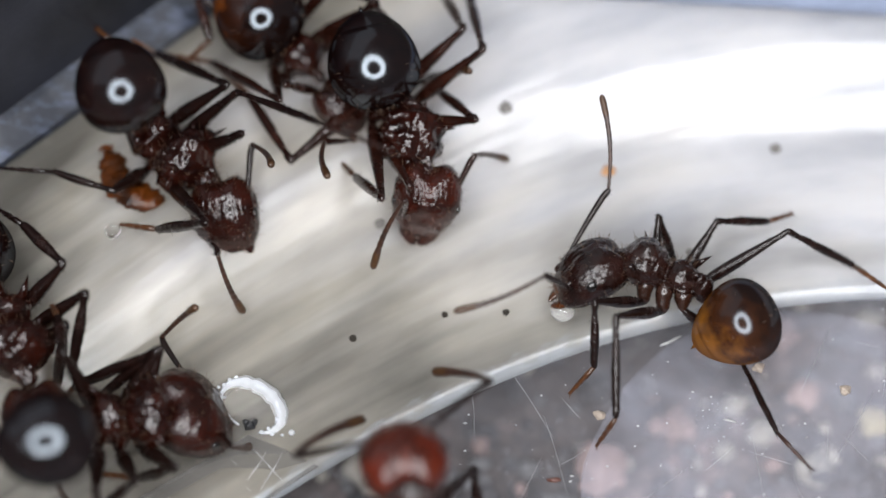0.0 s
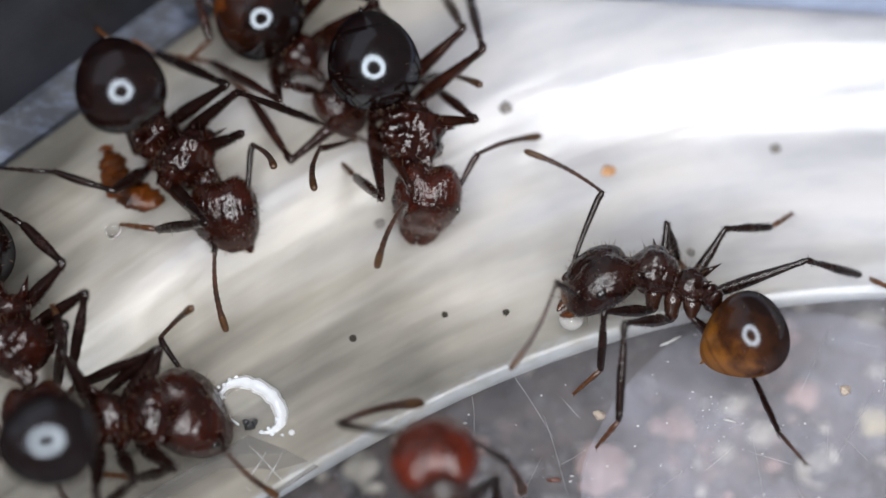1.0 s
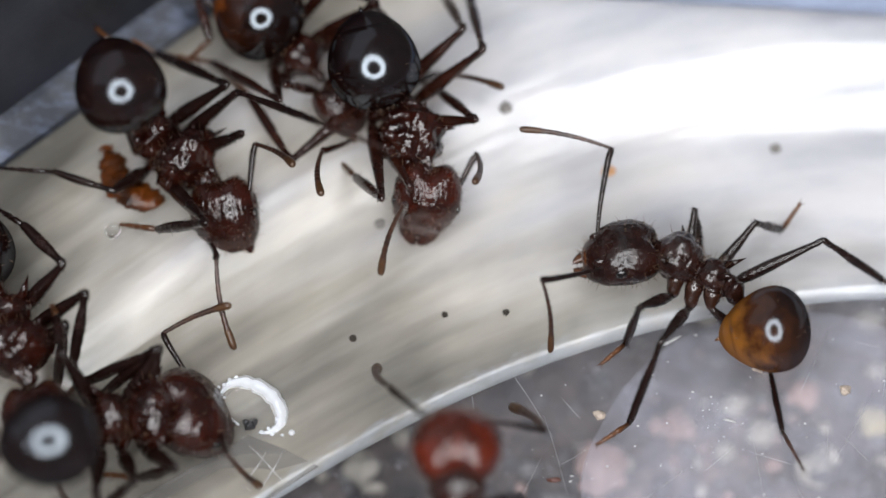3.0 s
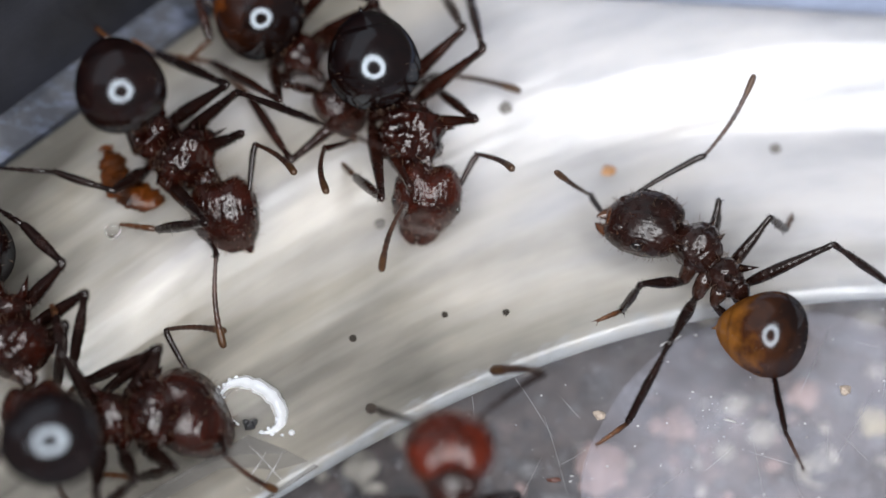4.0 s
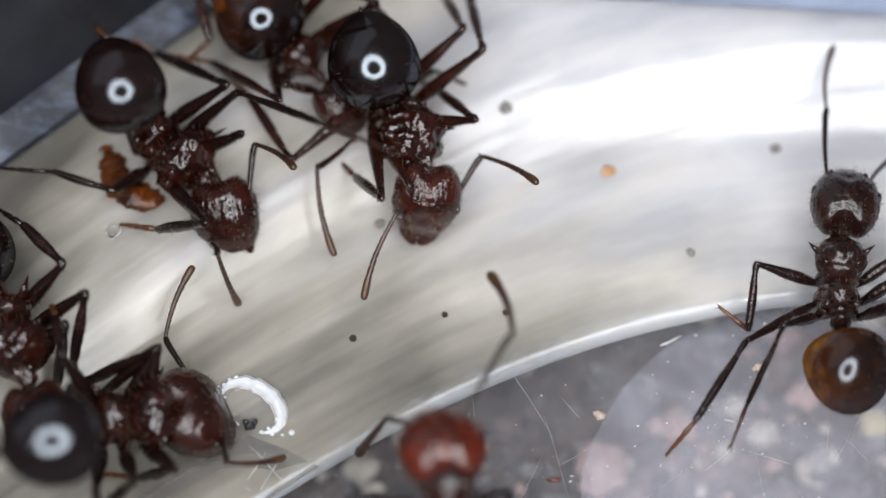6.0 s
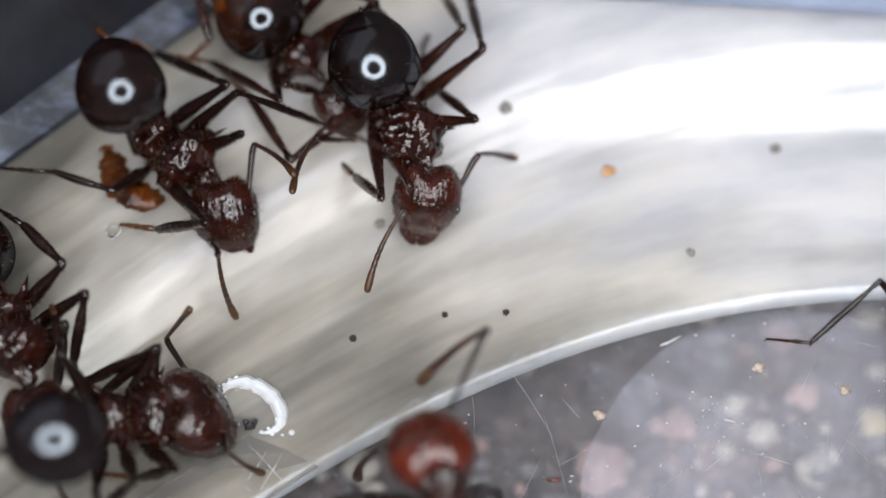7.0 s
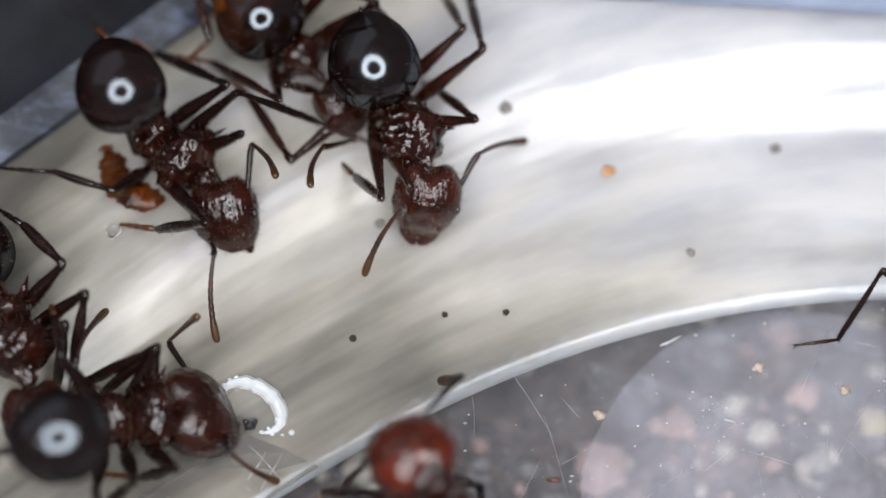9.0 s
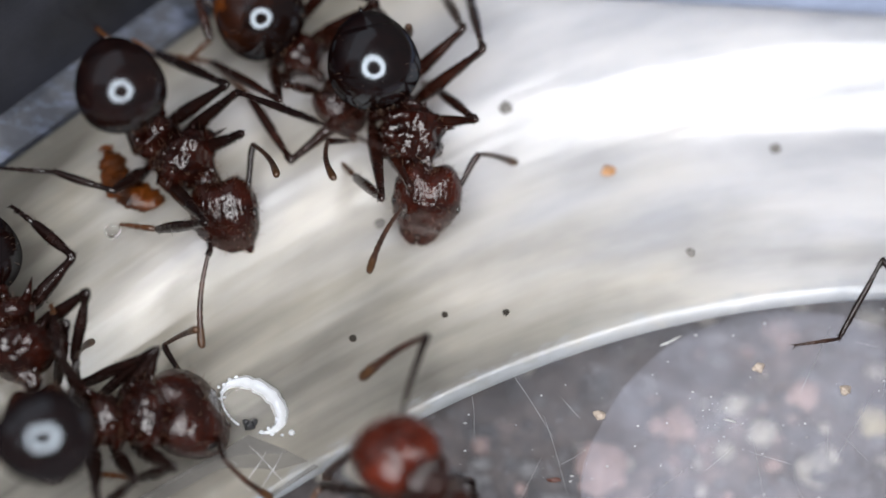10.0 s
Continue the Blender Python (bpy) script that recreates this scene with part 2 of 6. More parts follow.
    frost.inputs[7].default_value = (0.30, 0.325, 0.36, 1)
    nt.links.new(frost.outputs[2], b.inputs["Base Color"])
    b.inputs["Roughness"].default_value = 0.26
    b.inputs["Specular IOR Level"].default_value = 0.62
    b.inputs["Subsurface Weight"].default_value, b.inputs["Subsurface Scale"].default_value = 0.8, 4.0 * MM
    b.inputs["Subsurface Radius"].default_value = (1.0, 0.95, 0.9)
    bump(nt, b, streaks(1.5, 0.3, 2), 0.035, 1.0, bump(nt, b, streaks(0.9, 0.14, 2), 0.14))
    return m


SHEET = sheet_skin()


def wall_skin():
    """Blue-grey plastic under patchy pale dust."""
    m, nt, b = nodes_of("dusty_blue_grey_plastic")
    base = ramp(nt, noise_tex(nt, 300, 5, 0.7), [(0.3, (0.006, 0.008, 0.013)), (0.7, (0.020, 0.025, 0.040))])
    dust = ramp(nt, noise_tex(nt, 1500, 6, 0.8, (0.22, 1, 1), 0.73), [(0.50, (0, 0, 0)), (0.62, (0.95, 0.95, 0.95))])
    mx = nt.nodes.new("ShaderNodeMix")
    mx.data_type = "RGBA"
    mx.inputs[7].default_value = (0.068, 0.083, 0.128, 1)
    nt.links.new(dust, mx.inputs[0])
    nt.links.new(base, mx.inputs[6])
    nt.links.new(mx.outputs[2], b.inputs["Base Color"])
    b.inputs["Roughness"].default_value = 0.4
    bump(nt, b, noise_tex(nt, 1500, 5), 0.03)
    return m


BLUE_WALL = wall_skin()
DARK_WALL = plain("dark_grey_plastic", (0.018, 0.019, 0.026), 0.45, 0.5, 0.6, 260, 0.03)


def floor_skin():
    m, nt, b = nodes_of("scratched_clear_plastic")
    out = nt.nodes["Material Output"]
    tr = nt.nodes.new("ShaderNodeBsdfTransparent")
    tr.inputs[0].default_value = (0.93, 0.94, 0.96, 1)
    nt.links.new(ramp(nt, noise_tex(nt, 900, 6, 0.7), [(0.35, (0.37, 0.345, 0.36)), (0.65, (0.53, 0.54, 0.60))]), b.inputs["Base Color"])
    b.inputs["Roughness"].default_value = 0.22
    bump(nt, b, noise_tex(nt, 700, 5), 0.01)
    haze = nt.nodes.new("ShaderNodeMapRange")
    haze.inputs["To Min"].default_value, haze.inputs["To Max"].default_value = 0.03, 0.16
    nt.links.new(noise_tex(nt, 160, 4), haze.inputs["Value"])
    dirt = ramp(nt, noise_tex(nt, 1900, 7, 0.8), [(0.56, (0, 0, 0)), (0.74, (0.24, 0.24, 0.24))])
    where, cut = nt.nodes.new("ShaderNodeTexCoord"), nt.nodes.new("ShaderNodeSeparateXYZ")
    nt.links.new(where.outputs["Object"], cut.inputs[0])
    wiped = nt.nodes.new("ShaderNodeMapRange")
    wiped.inputs["From Min"].default_value, wiped.inputs["From Max"].default_value = -2 * MM, 6 * MM
    wiped.inputs["To Min"].default_value, wiped.inputs["To Max"].default_value = 0.35, 1.2
    nt.links.new(cut.outputs[0], wiped.inputs["Value"])
    thin = nt.nodes.new("ShaderNodeMath")
    thin.operation = "MULTIPLY"
    nt.links.new(haze.outputs[0], thin.inputs[0])
    nt.links.new(wiped.outputs[0], thin.inputs[1])
    add = nt.nodes.new("ShaderNodeMath")
    add.operation = "ADD"
    nt.links.new(thin.outputs[0], add.inputs[0])
    nt.links.new(dirt, add.inputs[1])
    mx = nt.nodes.new("ShaderNodeMixShader")
    nt.links.new(add.outputs[0], mx.inputs[0])
    nt.links.new(tr.outputs[0], mx.inputs[1])
    nt.links.new(b.outputs[0], mx.inputs[2])
    nt.links.new(mx.outputs[0], out.inputs[0])
    return m


FLOOR = floor_skin()


def soil_skin():
    m, nt, b = nodes_of("grey_soil")
    c = ramp(nt, noise_tex(nt, 420, 8, 0.74), [(0.38, (0.014, 0.012, 0.011)), (0.46, (0.050, 0.038, 0.032)), (0.56, (0.120, 0.094, 0.084)), (0.64, (0.31, 0.215, 0.19))])
    nt.links.new(c, b.inputs["Base Color"])
    b.inputs["Roughness"].default_value = 0.9
    bump(nt, b, noise_tex(nt, 2500, 5), 0.08)
    return m


SOIL = soil_skin()
PINK = plain("pink_stone", (0.38, 0.26, 0.232), 0.8, 0.3, 0.3, 1200, 0.04)
PALE = plain("pale_stone", (0.41, 0.375, 0.315), 0.8, 0.3, 0.3, 1200, 0.04)
CREAM = plain("cream_stone", (0.44, 0.37, 0.22), 0.8, 0.3, 0.3, 1200, 0.04)
GREY = plain("grey_stone", (0.15, 0.145, 0.145), 0.8, 0.3, 0.3, 1200, 0.04)
DARK_STONE = plain("dark_stone", (0.06, 0.055, 0.055), 0.8, 0.3, 0.3, 1200, 0.04)


# ---- mesh tools ----
def mesh_of(name, verts, faces, material, smooth=True):
    me = bpy.data.meshes.new(name)
    me.from_pydata([tuple(c * MM for c in v) for v in verts], [], faces)
    me.materials.append(material)
    if smooth:
        me.polygons.foreach_set("use_smooth", [True] * len(me.polygons))
    me.update()
    return me


def part(name, data, parent, label=""):
    ob = new(name, data)
    ob.parent = parent
    return tagged(ob, label) if label else ob


def loft(stations, n=20, power=2.0, rough=0.0, grain=3.0, seed=0.0, relief=None):
    """Closed skin over cross-sections (x, y, z, half_width, half_height), smoothed along its length."""
    verts, faces = [], []
    for x, y, z, w, h in stations:
        for k in range(n):
            a = 2 * math.pi * k / n
            c, s = math.cos(a), math.sin(a)
            u = math.copysign(abs(c) ** (2 / power), c)
            v = math.copysign(abs(s) ** (2 / power), s)
            p = Vector((x, y + w * u, z + h * v))
            if rough:
                p += Vector((0, u, v)) * rough * noise.noise(p * grain + Vector((seed, 0, 0)))
            if relief:
                p += Vector((0, u, v)) * relief(p)
            verts.append(tuple(p))
    m = len(stations)
    for i in range(m - 1):
        for k in range(n):
            a, b = i * n + k, i * n + (k + 1) % n
            faces.append((a, b, b + n, a + n))
    faces.append(tuple(range(n))[::-1])
    faces.append(tuple(range((m - 1) * n, m * n)))
    return verts, [f[::-1] for f in faces]


def fine(stations, steps):
    """Resample cross-sections with a smooth curve."""
    a = np.array(stations, float)
    out = []
    for i in range(len(a) - 1):
        p0, p1, p2, p3 = a[max(i - 1, 0)], a[i], a[i + 1], a[min(i + 2, len(a) - 1)]
        for s in range(steps):
            t = s / steps
            q = 0.5 * (2 * p1 + (p2 - p0) * t + (2 * p0 - 5 * p1 + 4 * p2 - p3) * t * t + (3 * p1 - p0 - 3 * p2 + p3) * t ** 3)
            q[3:] = np.maximum(q[3:], 0.01)
            out.append(tuple(q))
    out.append(tuple(a[-1]))
    return out


def join(*meshes):
    verts, faces = [], []
    for v, f in meshes:
        k = len(verts)
        verts += list(v)
        faces += [tuple(i + k for i in q) for q in f]
    return verts, faces


def placed(mesh, m):
    v, f = mesh
    return [tuple(m @ Vector(p)) for p in v], f


def ball(c, r, n=14, stretch=(1, 1, 1), rough=0.0, seed=0.0):
    verts, faces = [], []
    for i in range(1, n):
        t = math.pi * i / n
        for k in range(n * 2):
            a = math.pi * k / n
            d = Vector((math.sin(t) * math.cos(a), math.sin(t) * math.sin(a), math.cos(t)))
            q = 1 + rough * (noise.noise(d * 1.3 + Vector((seed, 0, 0))) + 0.5 * noise.noise(d * 3.1 + Vector((0, seed, 0))))
            verts.append((c[0] + d.x * r * stretch[0] * q, c[1] + d.y * r * stretch[1] * q, c[2] + d.z * r * stretch[2] * q))
    w = n * 2
    for i in range(n - 2):
        for k in range(w):
            faces.append((i * w + k, (i + 1) * w + k, (i + 1) * w + (k + 1) % w, i * w + (k + 1) % w))
    top = len(verts)
    for z, row in ((1, 0), (-1, (n - 2) * w)):
        q = 1 + rough * (noise.noise(Vector((seed, 0, 1.3 * z))) + 0.5 * noise.noise(Vector((0, seed, 3.1 * z))))
        verts.append((c[0], c[1], c[2] + z * r * stretch[2] * q))
        for k in range(w):
            t = (row + k, row + (k + 1) % w, len(verts) - 1)
            faces.append(t if z > 0 else t[::-1])
    return verts, faces


def spike(base, tip, r, n=5):
    b, t = Vector(base), Vector(tip)
    z = (t - b).normalized()
    x = z.orthogonal().normalized()
    y = z.cross(x)
    v = [tuple(b + r * (x * math.cos(2 * math.pi * k / n) + y * math.sin(2 * math.pi * k / n))) for k in range(n)] + [tuple(t)]
    return v, [(k, (k + 1) % n, n) for k in range(n)] + [tuple(range(n))[::-1]]


def tube(points, radii, n=8):
    """Tube through points."""
    pts = [Vector(p) for p in points]
    verts, faces = [], []
    for i, p in enumerate(pts):
        d = (pts[min(i + 1, len(pts) - 1)] - pts[max(i - 1, 0)]).normalized()
        x = d.cross(Vector((0.03, 0.1, 1))).normalized()
        y = x.cross(d)
        for k in range(n):
            a = 2 * math.pi * k / n
            verts.append(tuple(p + radii[i] * (x * math.cos(a) + y * math.sin(a))))
    for i in range(len(pts) - 1):
        for k in range(n):
            a, b = i * n + k, i * n + (k + 1) % n
            faces.append((a, b, b + n, a + n))
    faces.append(tuple(range(n))[::-1])
    faces.append(tuple(range((len(pts) - 1) * n, len(pts) * n)))
    return verts, faces


# ---- the ground: soil, clear floor, bent milky sheet, wall ----
def lip_y(x):
    """The curved edge of the bent sheet over the floor."""
    return (0.0193 * (x / 10) ** 5 + 0.3176 * (x / 10) ** 4 + -0.4368 * (x / 10) ** 3 + -2.5551 * (x / 10) ** 2 + 5.4532 * (x / 10) ** 1 + -4.1071 * (x / 10) ** 0)


def sheet_z(x, s):
    """Height of the sheet, s behind its edge: a rounded edge, then shallow ribs, then a slow rise."""
    edge = 0.26 * min(1.0, max(0.0, s) / 0.22) ** 0.5
    warp = 0.5 * noise.noise(Vector((x * 0.11, s * 0.25, 0)))
    ribs = 0.05 * math.sin((s + warp) * 1.4) * min(1, s / 1.5)
    ribs += (0.03 + 0.05 * math.exp(-((s - 6.6) / 1.5) ** 2)) * math.sin((s + warp) * 3.3) * max(0.0, 0.35 + noise.noise(Vector((x * 0.10, s * 0.4, 2)))) * min(1, s / 1.0)
    u = min(1.0, max(0.0, (x + 9.0) / 15.0))
    mid, half = 6.75 - 1.3 * u + 1.1 * warp, 0.75 + 0.90 * u
    k = min(1.0, max(0.0, (s - mid + half) / (2 * half)))
    fold = 2 * half * (0.40 - 0.10 * u) * k * k * (3 - 2 * k)
    return edge + ribs + fold + 0.01 * s + 0.05 * max(0.0, s - 17) ** 1.6


def grid_mesh(name, xs, ys, fn, material, thick=0.0):
    verts = [fn(x, y) for y in ys for x in xs]
    nx, ny = len(xs), len(ys)
    faces = [(j * nx + i, j * nx + i + 1, (j + 1) * nx + i + 1, (j + 1) * nx + i) for j in range(ny - 1) for i in range(nx - 1)]
    me = mesh_of(name, verts, faces, material)
    ob = new(name, me)
    if thick:
        sol = ob.modifiers.new("thickness", "SOLIDIFY")
        sol.thickness, sol.offset = thick * MM, -1
    return ob


def steps(a, b, n):
    return [a + (b - a) * i / (n - 1) for i in range(n)]


soil = grid_mesh("soil_bed", steps(-60, 60, 160), steps(-60, 60, 160),
                 lambda x, y: (x, y, -5.4 + 0.45 * noise.noise(Vector((x * 0.5, y * 0.5, 0))) + 0.2 * noise.noise(Vector((x * 1.7, y * 1.7, 3)))), SOIL, 1.0)
tagged(soil, "grey soil with pinkish grit under the clear floor", "soil", kind="structure")

fl_v, fl_f = [(x, y, z) for z in (-0.9, 0) for y in (-60, 60) for x in (-60, 60)], [(0, 2, 3, 1), (4, 5, 7, 6), (0, 1, 5, 4), (2, 6, 7, 3), (0, 4, 6, 2), (1, 3, 7, 5)]
floor = new("floor", mesh_of("floor", fl_v, fl_f, FLOOR, False))
floor.visible_shadow = False
tagged(floor, "scratched clear plastic floor sheet over soil", "floor", kind="structure")

sheet_s = [0, 0.01, 0.03, 0.06, 0.1, 0.15, 0.2, 0.26, 0.32] + steps(0.45, 24, 220)
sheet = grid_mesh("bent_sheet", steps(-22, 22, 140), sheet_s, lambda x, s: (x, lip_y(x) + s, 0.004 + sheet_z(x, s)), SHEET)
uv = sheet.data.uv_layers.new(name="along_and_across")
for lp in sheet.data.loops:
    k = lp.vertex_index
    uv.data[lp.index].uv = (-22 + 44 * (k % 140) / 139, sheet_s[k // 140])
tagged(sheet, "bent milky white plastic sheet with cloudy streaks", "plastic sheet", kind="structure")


def wall_block():
    """Dark plastic wall at the back corner, with a dusty bevelled foot."""
    a, b = Vector((-10.69, 0.80, 1.01)), Vector((-5.04, 5.92, 1.14))
    d = (b - a).normalized()
    n = Vector((-d.y, d.x, 0))
    prof = [(0, 0.0, 0), (0.05, 0.20, 0), (0.66, 0.53, 0), (0.80, 0.63, 1), (1.0, 8.0, 1), (4.0, 8.0, 1), (4.0, 0.0, 1)]
    verts, faces = [], []
    a.z = b.z = 0.5 * (a.z + b.z)
    for e in (a - d * 12, b + d * 4):
        for o, z, _ in prof:
            verts.append(tuple(e + n * o + Vector((0, 0, z - (0.9 if z < 0.1 else 0.05)))))
    k = len(prof)
    for i in range(k):
        j = (i + 1) % k
        faces.append((i, i + k, j + k, j))
    faces += [tuple(range(k)), tuple(range(k, 2 * k))[::-1]]
    me = mesh_of("wall_back", verts, faces, BLUE_WALL, False)
    me.materials.append(DARK_WALL)
    for i, p in enumerate(me.polygons):
        p.material_index = 0 if i < 3 else 1
    return tagged(new("wall_back", me), "dark plastic wall with a dusty blue-grey bevelled foot", "wall", kind="structure")


wall_block()


# ---- ants ----
def aim(o, t, up=(0, 0, 1)):
    """Pose in millimetres at o, with x towards t and z near up."""
    x = (Vector(t) - Vector(o)).normalized()
    y = Vector(up).cross(x).normalized()
    z = x.cross(y)
    m = Matrix((x, y, z)).transposed().to_4x4()
    m.translation = Vector(o)
    return m


HIPS = {"f": (0.95, 0.4, -0.68), "m": (0.5, 0.44, -0.72), "h": (0.08, 0.4, -0.5)}
ANTENNA_BASE = (1.2, 0.46, 0.18)


def hairs(surface, count, length, seed, pick=None):
    """Fine hairs standing on a skin."""
    rng = random.Random(seed)
    verts, faces = surface
    out = []
    for _ in range(count):
        f = faces[rng.randrange(len(faces))]
        if len(f) != 4:
            continue
        p = sum((Vector(verts[i]) for i in f), Vector()) / 4
        n = (Vector(verts[f[2]]) - Vector(verts[f[0]])).cross(Vector(verts[f[3]]) - Vector(verts[f[1]])).normalized()
        if n.y * p.y + n.z * p.z < 0:
            n = -n
        n = (n + Vector((rng.uniform(-.4, .4), rng.uniform(-.4, .4), rng.uniform(-.4, .4)))).normalized()
        out.append(spike(p, p + n * length * rng.uniform(0.5, 1.1), 0.006, 3))
    return join(*out)


def head_mesh(seed, wide=1.0, ridges=0.026):
    st = [(-.04, 0, 0, .15, .15), (.02, 0, .01, .40, .31), (.12, 0, .02, .60, .46), (.32, 0, .04, .73, .56), (.6, 0, .05, .77, .60), (.9, 0, .03, .74, .57), (1.15, 0, -.02, .67, .48), (1.35, 0, -.07, .57, .37), (1.5, 0, -.11, .45, .26), (1.59, 0, -.13, .28, .14)]

    def relief(p):
        """Long ridges over the crown, fine pits, and a hollow between the antennae."""
        fade = min(1.0, max(0.0, p.x / 0.15)) * min(1.0, max(0.0, (1.45 - p.x) / 0.3))
        wob = 0.03 * noise.noise(p * 4 + Vector((seed, 0, 0)))
        ridge = ridges * math.sin((p.y + wob) * 2 * math.pi / 0.075) if p.z > -0.1 else 1.2 * ridges * math.sin((p.z + wob) * 62)
        hollow = -0.07 * math.exp(-(p.y / 0.2) ** 2 - ((p.x - 0.98) / 0.2) ** 2) if p.z > 0 else 0.0
        return fade * (ridge + 0.016 * noise.noise(p * 3 + Vector((0, seed, 0))) + 1.6 * ridges * noise.noise(p * 10)) + hollow

    verts, faces = loft([(x, y, z, w * wide, h) for x, y, z, w, h in fine(st, 8)], 96, 2.12, 0, 1, seed, relief)
    lobed = []
    for x, y, z in verts:
        back = min(1.0, max(0.0, (0.55 - x) / 0.5)) ** 2
        lobed.append((x - back * (0.13 * math.exp(-((abs(y) - 0.42 * wide) / 0.24) ** 2) - 0.05 * math.exp(-(y / 0.16) ** 2)), y, z))
    skin = lobed, faces
    lobes = [ball((1.12, s * .38, .26), .15, 10, (1.7, .6, .8)) for s in (-1, 1)]
    clypeus = ball((1.42, 0, .02), .22, 10, (.8, 1.6, .7))
    return skin, [("clypeus", clypeus)] + [("frontal_lobe", q) for q in lobes]


def mandible_mesh(side):
    st = [(0, 0, 0, .15, .12), (.15, .03, 0, .17, .11), (.32, .0, -.02, .15, .08), (.46, -.08, -.03, .09, .05), (.52, -.14, -.03, .03, .03)]
    body = loft([(x, y * side, z, w, h) for x, y, z, w, h in fine(st, 3)], 10, 2.2)
    teeth = [spike((.2 + .09 * i, -side * (.1 + .02 * i), -.02), (.25 + .09 * i, -side * (.2 + .02 * i), -.03), .035, 5) for i in range(3)]
    return join(body, *teeth)


def mesosoma_mesh(seed, girth=1.0, long=1.0, bosses=0.05):
    st = [(-.10, 0, -.12, .15, .16), (-.02, 0, -.09, .27, .28), (.14, 0, -.02, .36, .38), (.36, 0, .02, .39, .41), (.54, 0, -.01, .35, .37), (.64, 0, -.06, .31, .30), (.72, 0, -.03, .34, .34), (.88, 0, .05, .44, .45), (1.15, 0, .08, .58, .55), (1.40, 0, .05, .55, .50), (1.62, 0, -.01, .40, .36), (1.78, 0, -.03, .22, .21), (2.0, 0, -.03, .14, .14), (2.12, 0, -.03, .10, .10)]

    def relief(p):
        """Rounded bosses with creases between them, cross folds and fine pits."""
        q = p + Vector((seed, 0, 0))
        near = noise.voronoi(q * 3.0)[0][0]
        seam = -0.045 * math.exp(-((p.x - .66 * long) / .035) ** 2) - 0.035 * math.exp(-((p.x - .86 * long - .10 * abs(p.y)) / .03) ** 2)
        side = 0.03 * math.sin((p.z + .04 * noise.noise(q * 3)) * 46) if p.z < .02 and p.x < 1.1 * long else 0.0
        return bosses * 1.1 * (0.42 - near) + bosses * 1.2 * noise.noise(q * 2.6) + bosses * 1.1 * noise.noise(q * 5.2) + bosses * .35 * noise.noise(q * 11) + seam + side * min(1.0, bosses / .05)

    skin = loft([(x * long, y, z, w * girth, h * girth) for x, y, z, w, h in fine(st, 8)], 84, 2.0, 0, 1, seed, relief)
    spines = [spike((.16, s * .24, .26), (-.16, s * .36, .58), .10, 9) for s in (-1, 1)] + [spike((1.3, s * .48, .2), (1.48, s * .74, .36), .09, 8) for s in (-1, 1)] + [spike((.98, s * .3, .34), (.92, s * .38, .58), .07, 8) for s in (-1, 1)]
    return skin, [placed(q, Matrix.Diagonal((long, girth, girth, 1))) for q in spines]


def node_mesh(r, seed):
    st = [(-.24, 0, -.12, .10, .10), (-.12, 0, -.02, .15 * r, .22 * r), (.0, 0, .05, .20 * r, .30 * r), (.12, 0, .0, .17 * r, .24 * r), (.28, 0, -.08, .10, .11)]
    return loft(fine(st, 4), 18, 2.1, 0.03, 5.0, seed)


def gaster_mesh(scale, egg):
    """Egg shape, x towards the waist; the first plate covers most of it."""
    st = []
    for i in range(25):
        t = math.pi * i / 24
        x = -math.cos(t)
        w = math.sin(t) ** 0.92 * (1 + egg * x - 0.03 * x * x)
        st.append((x * 1.08 * scale, 0, -0.04 * math.sin(t), max(.02, w * scale), max(.02, w * .97 * scale)))
    return st


def gaster_parts(scale, egg):
    st = gaster_mesh(scale, egg)
    first = loft(st[7:], 40)
    rest = []
    for k, (a, b) in enumerate(((4, 8), (2, 5), (0, 3))):
        sh = 0.992 - 0.008 * k
        rest.append(loft([(x, y, z, w * sh, h * sh) for x, y, z, w, h in st[a:b + 1]], 40))
    sting = spike((-1.05 * scale, 0, -.04), (-1.25 * scale, 0, -.1), .07 * scale, 8)
    return first, rest, sting


def femur_mesh(L, r=0.155):
    st = [(-.03, 0, 0, .06, .06), (.08 * L, 0, 0, r * .6, r * .65), (.3 * L, 0, .01, r * .95, r), (.55 * L, 0, .01, r * .85, r * .9), (.85 * L, 0, 0, r * .52, r * .56), (.96 * L, 0, 0, r * .48, r * .54), (L + .03, 0, 0, r * .3, r * .35)]
    skin = loft(fine(st, 3), 12, 2.0, 0.012, 6.0, L)
    return join(skin, hairs(skin, 40, .09, int(L * 100)))


def tibia_mesh(L, r=0.115):
    st = [(-.05, 0, 0, .04, .04), (.04 * L, 0, 0, r * .75, r * .75), (.15 * L, 0, 0, r * .6, r * .6), (.5 * L, 0, 0, r * .95, r), (.85 * L, 0, 0, r * .85, r * .85), (.98 * L, 0, 0, r * .65, r * .65), (L + .02, 0, 0, r * .3, r * .3)]
    skin = loft(fine(st, 3), 12, 2.0, 0.012, 6.0, L)
    spur = spike((.96 * L, 0, -.05), (L + .12, 0, -.16), .022, 5)
    return join(skin, spur, hairs(skin, 60, .085, int(L * 90)))


def tarsus_mesh(L, slim=1.0):
    st, x = [], 0.0
    for k, s in enumerate((.42, .18, .14, .10, .16)):
        r = (.074 - .007 * k) * slim
        st += [(x, 0, 0, r * .7, r * .7), (x + s * L * .75, 0, 0, r, r), (x + s * L * .97, 0, 0, r * .8, r * .8)]
        x += s * L
    claws = [spike((L, s * .02, 0), (L + .1, s * .08, -.06), .018, 5) for s in (-1, 1)]
    skin = loft(st, 10)
    return join(skin, *claws, hairs(skin, 40, .07, int(L * 80)))


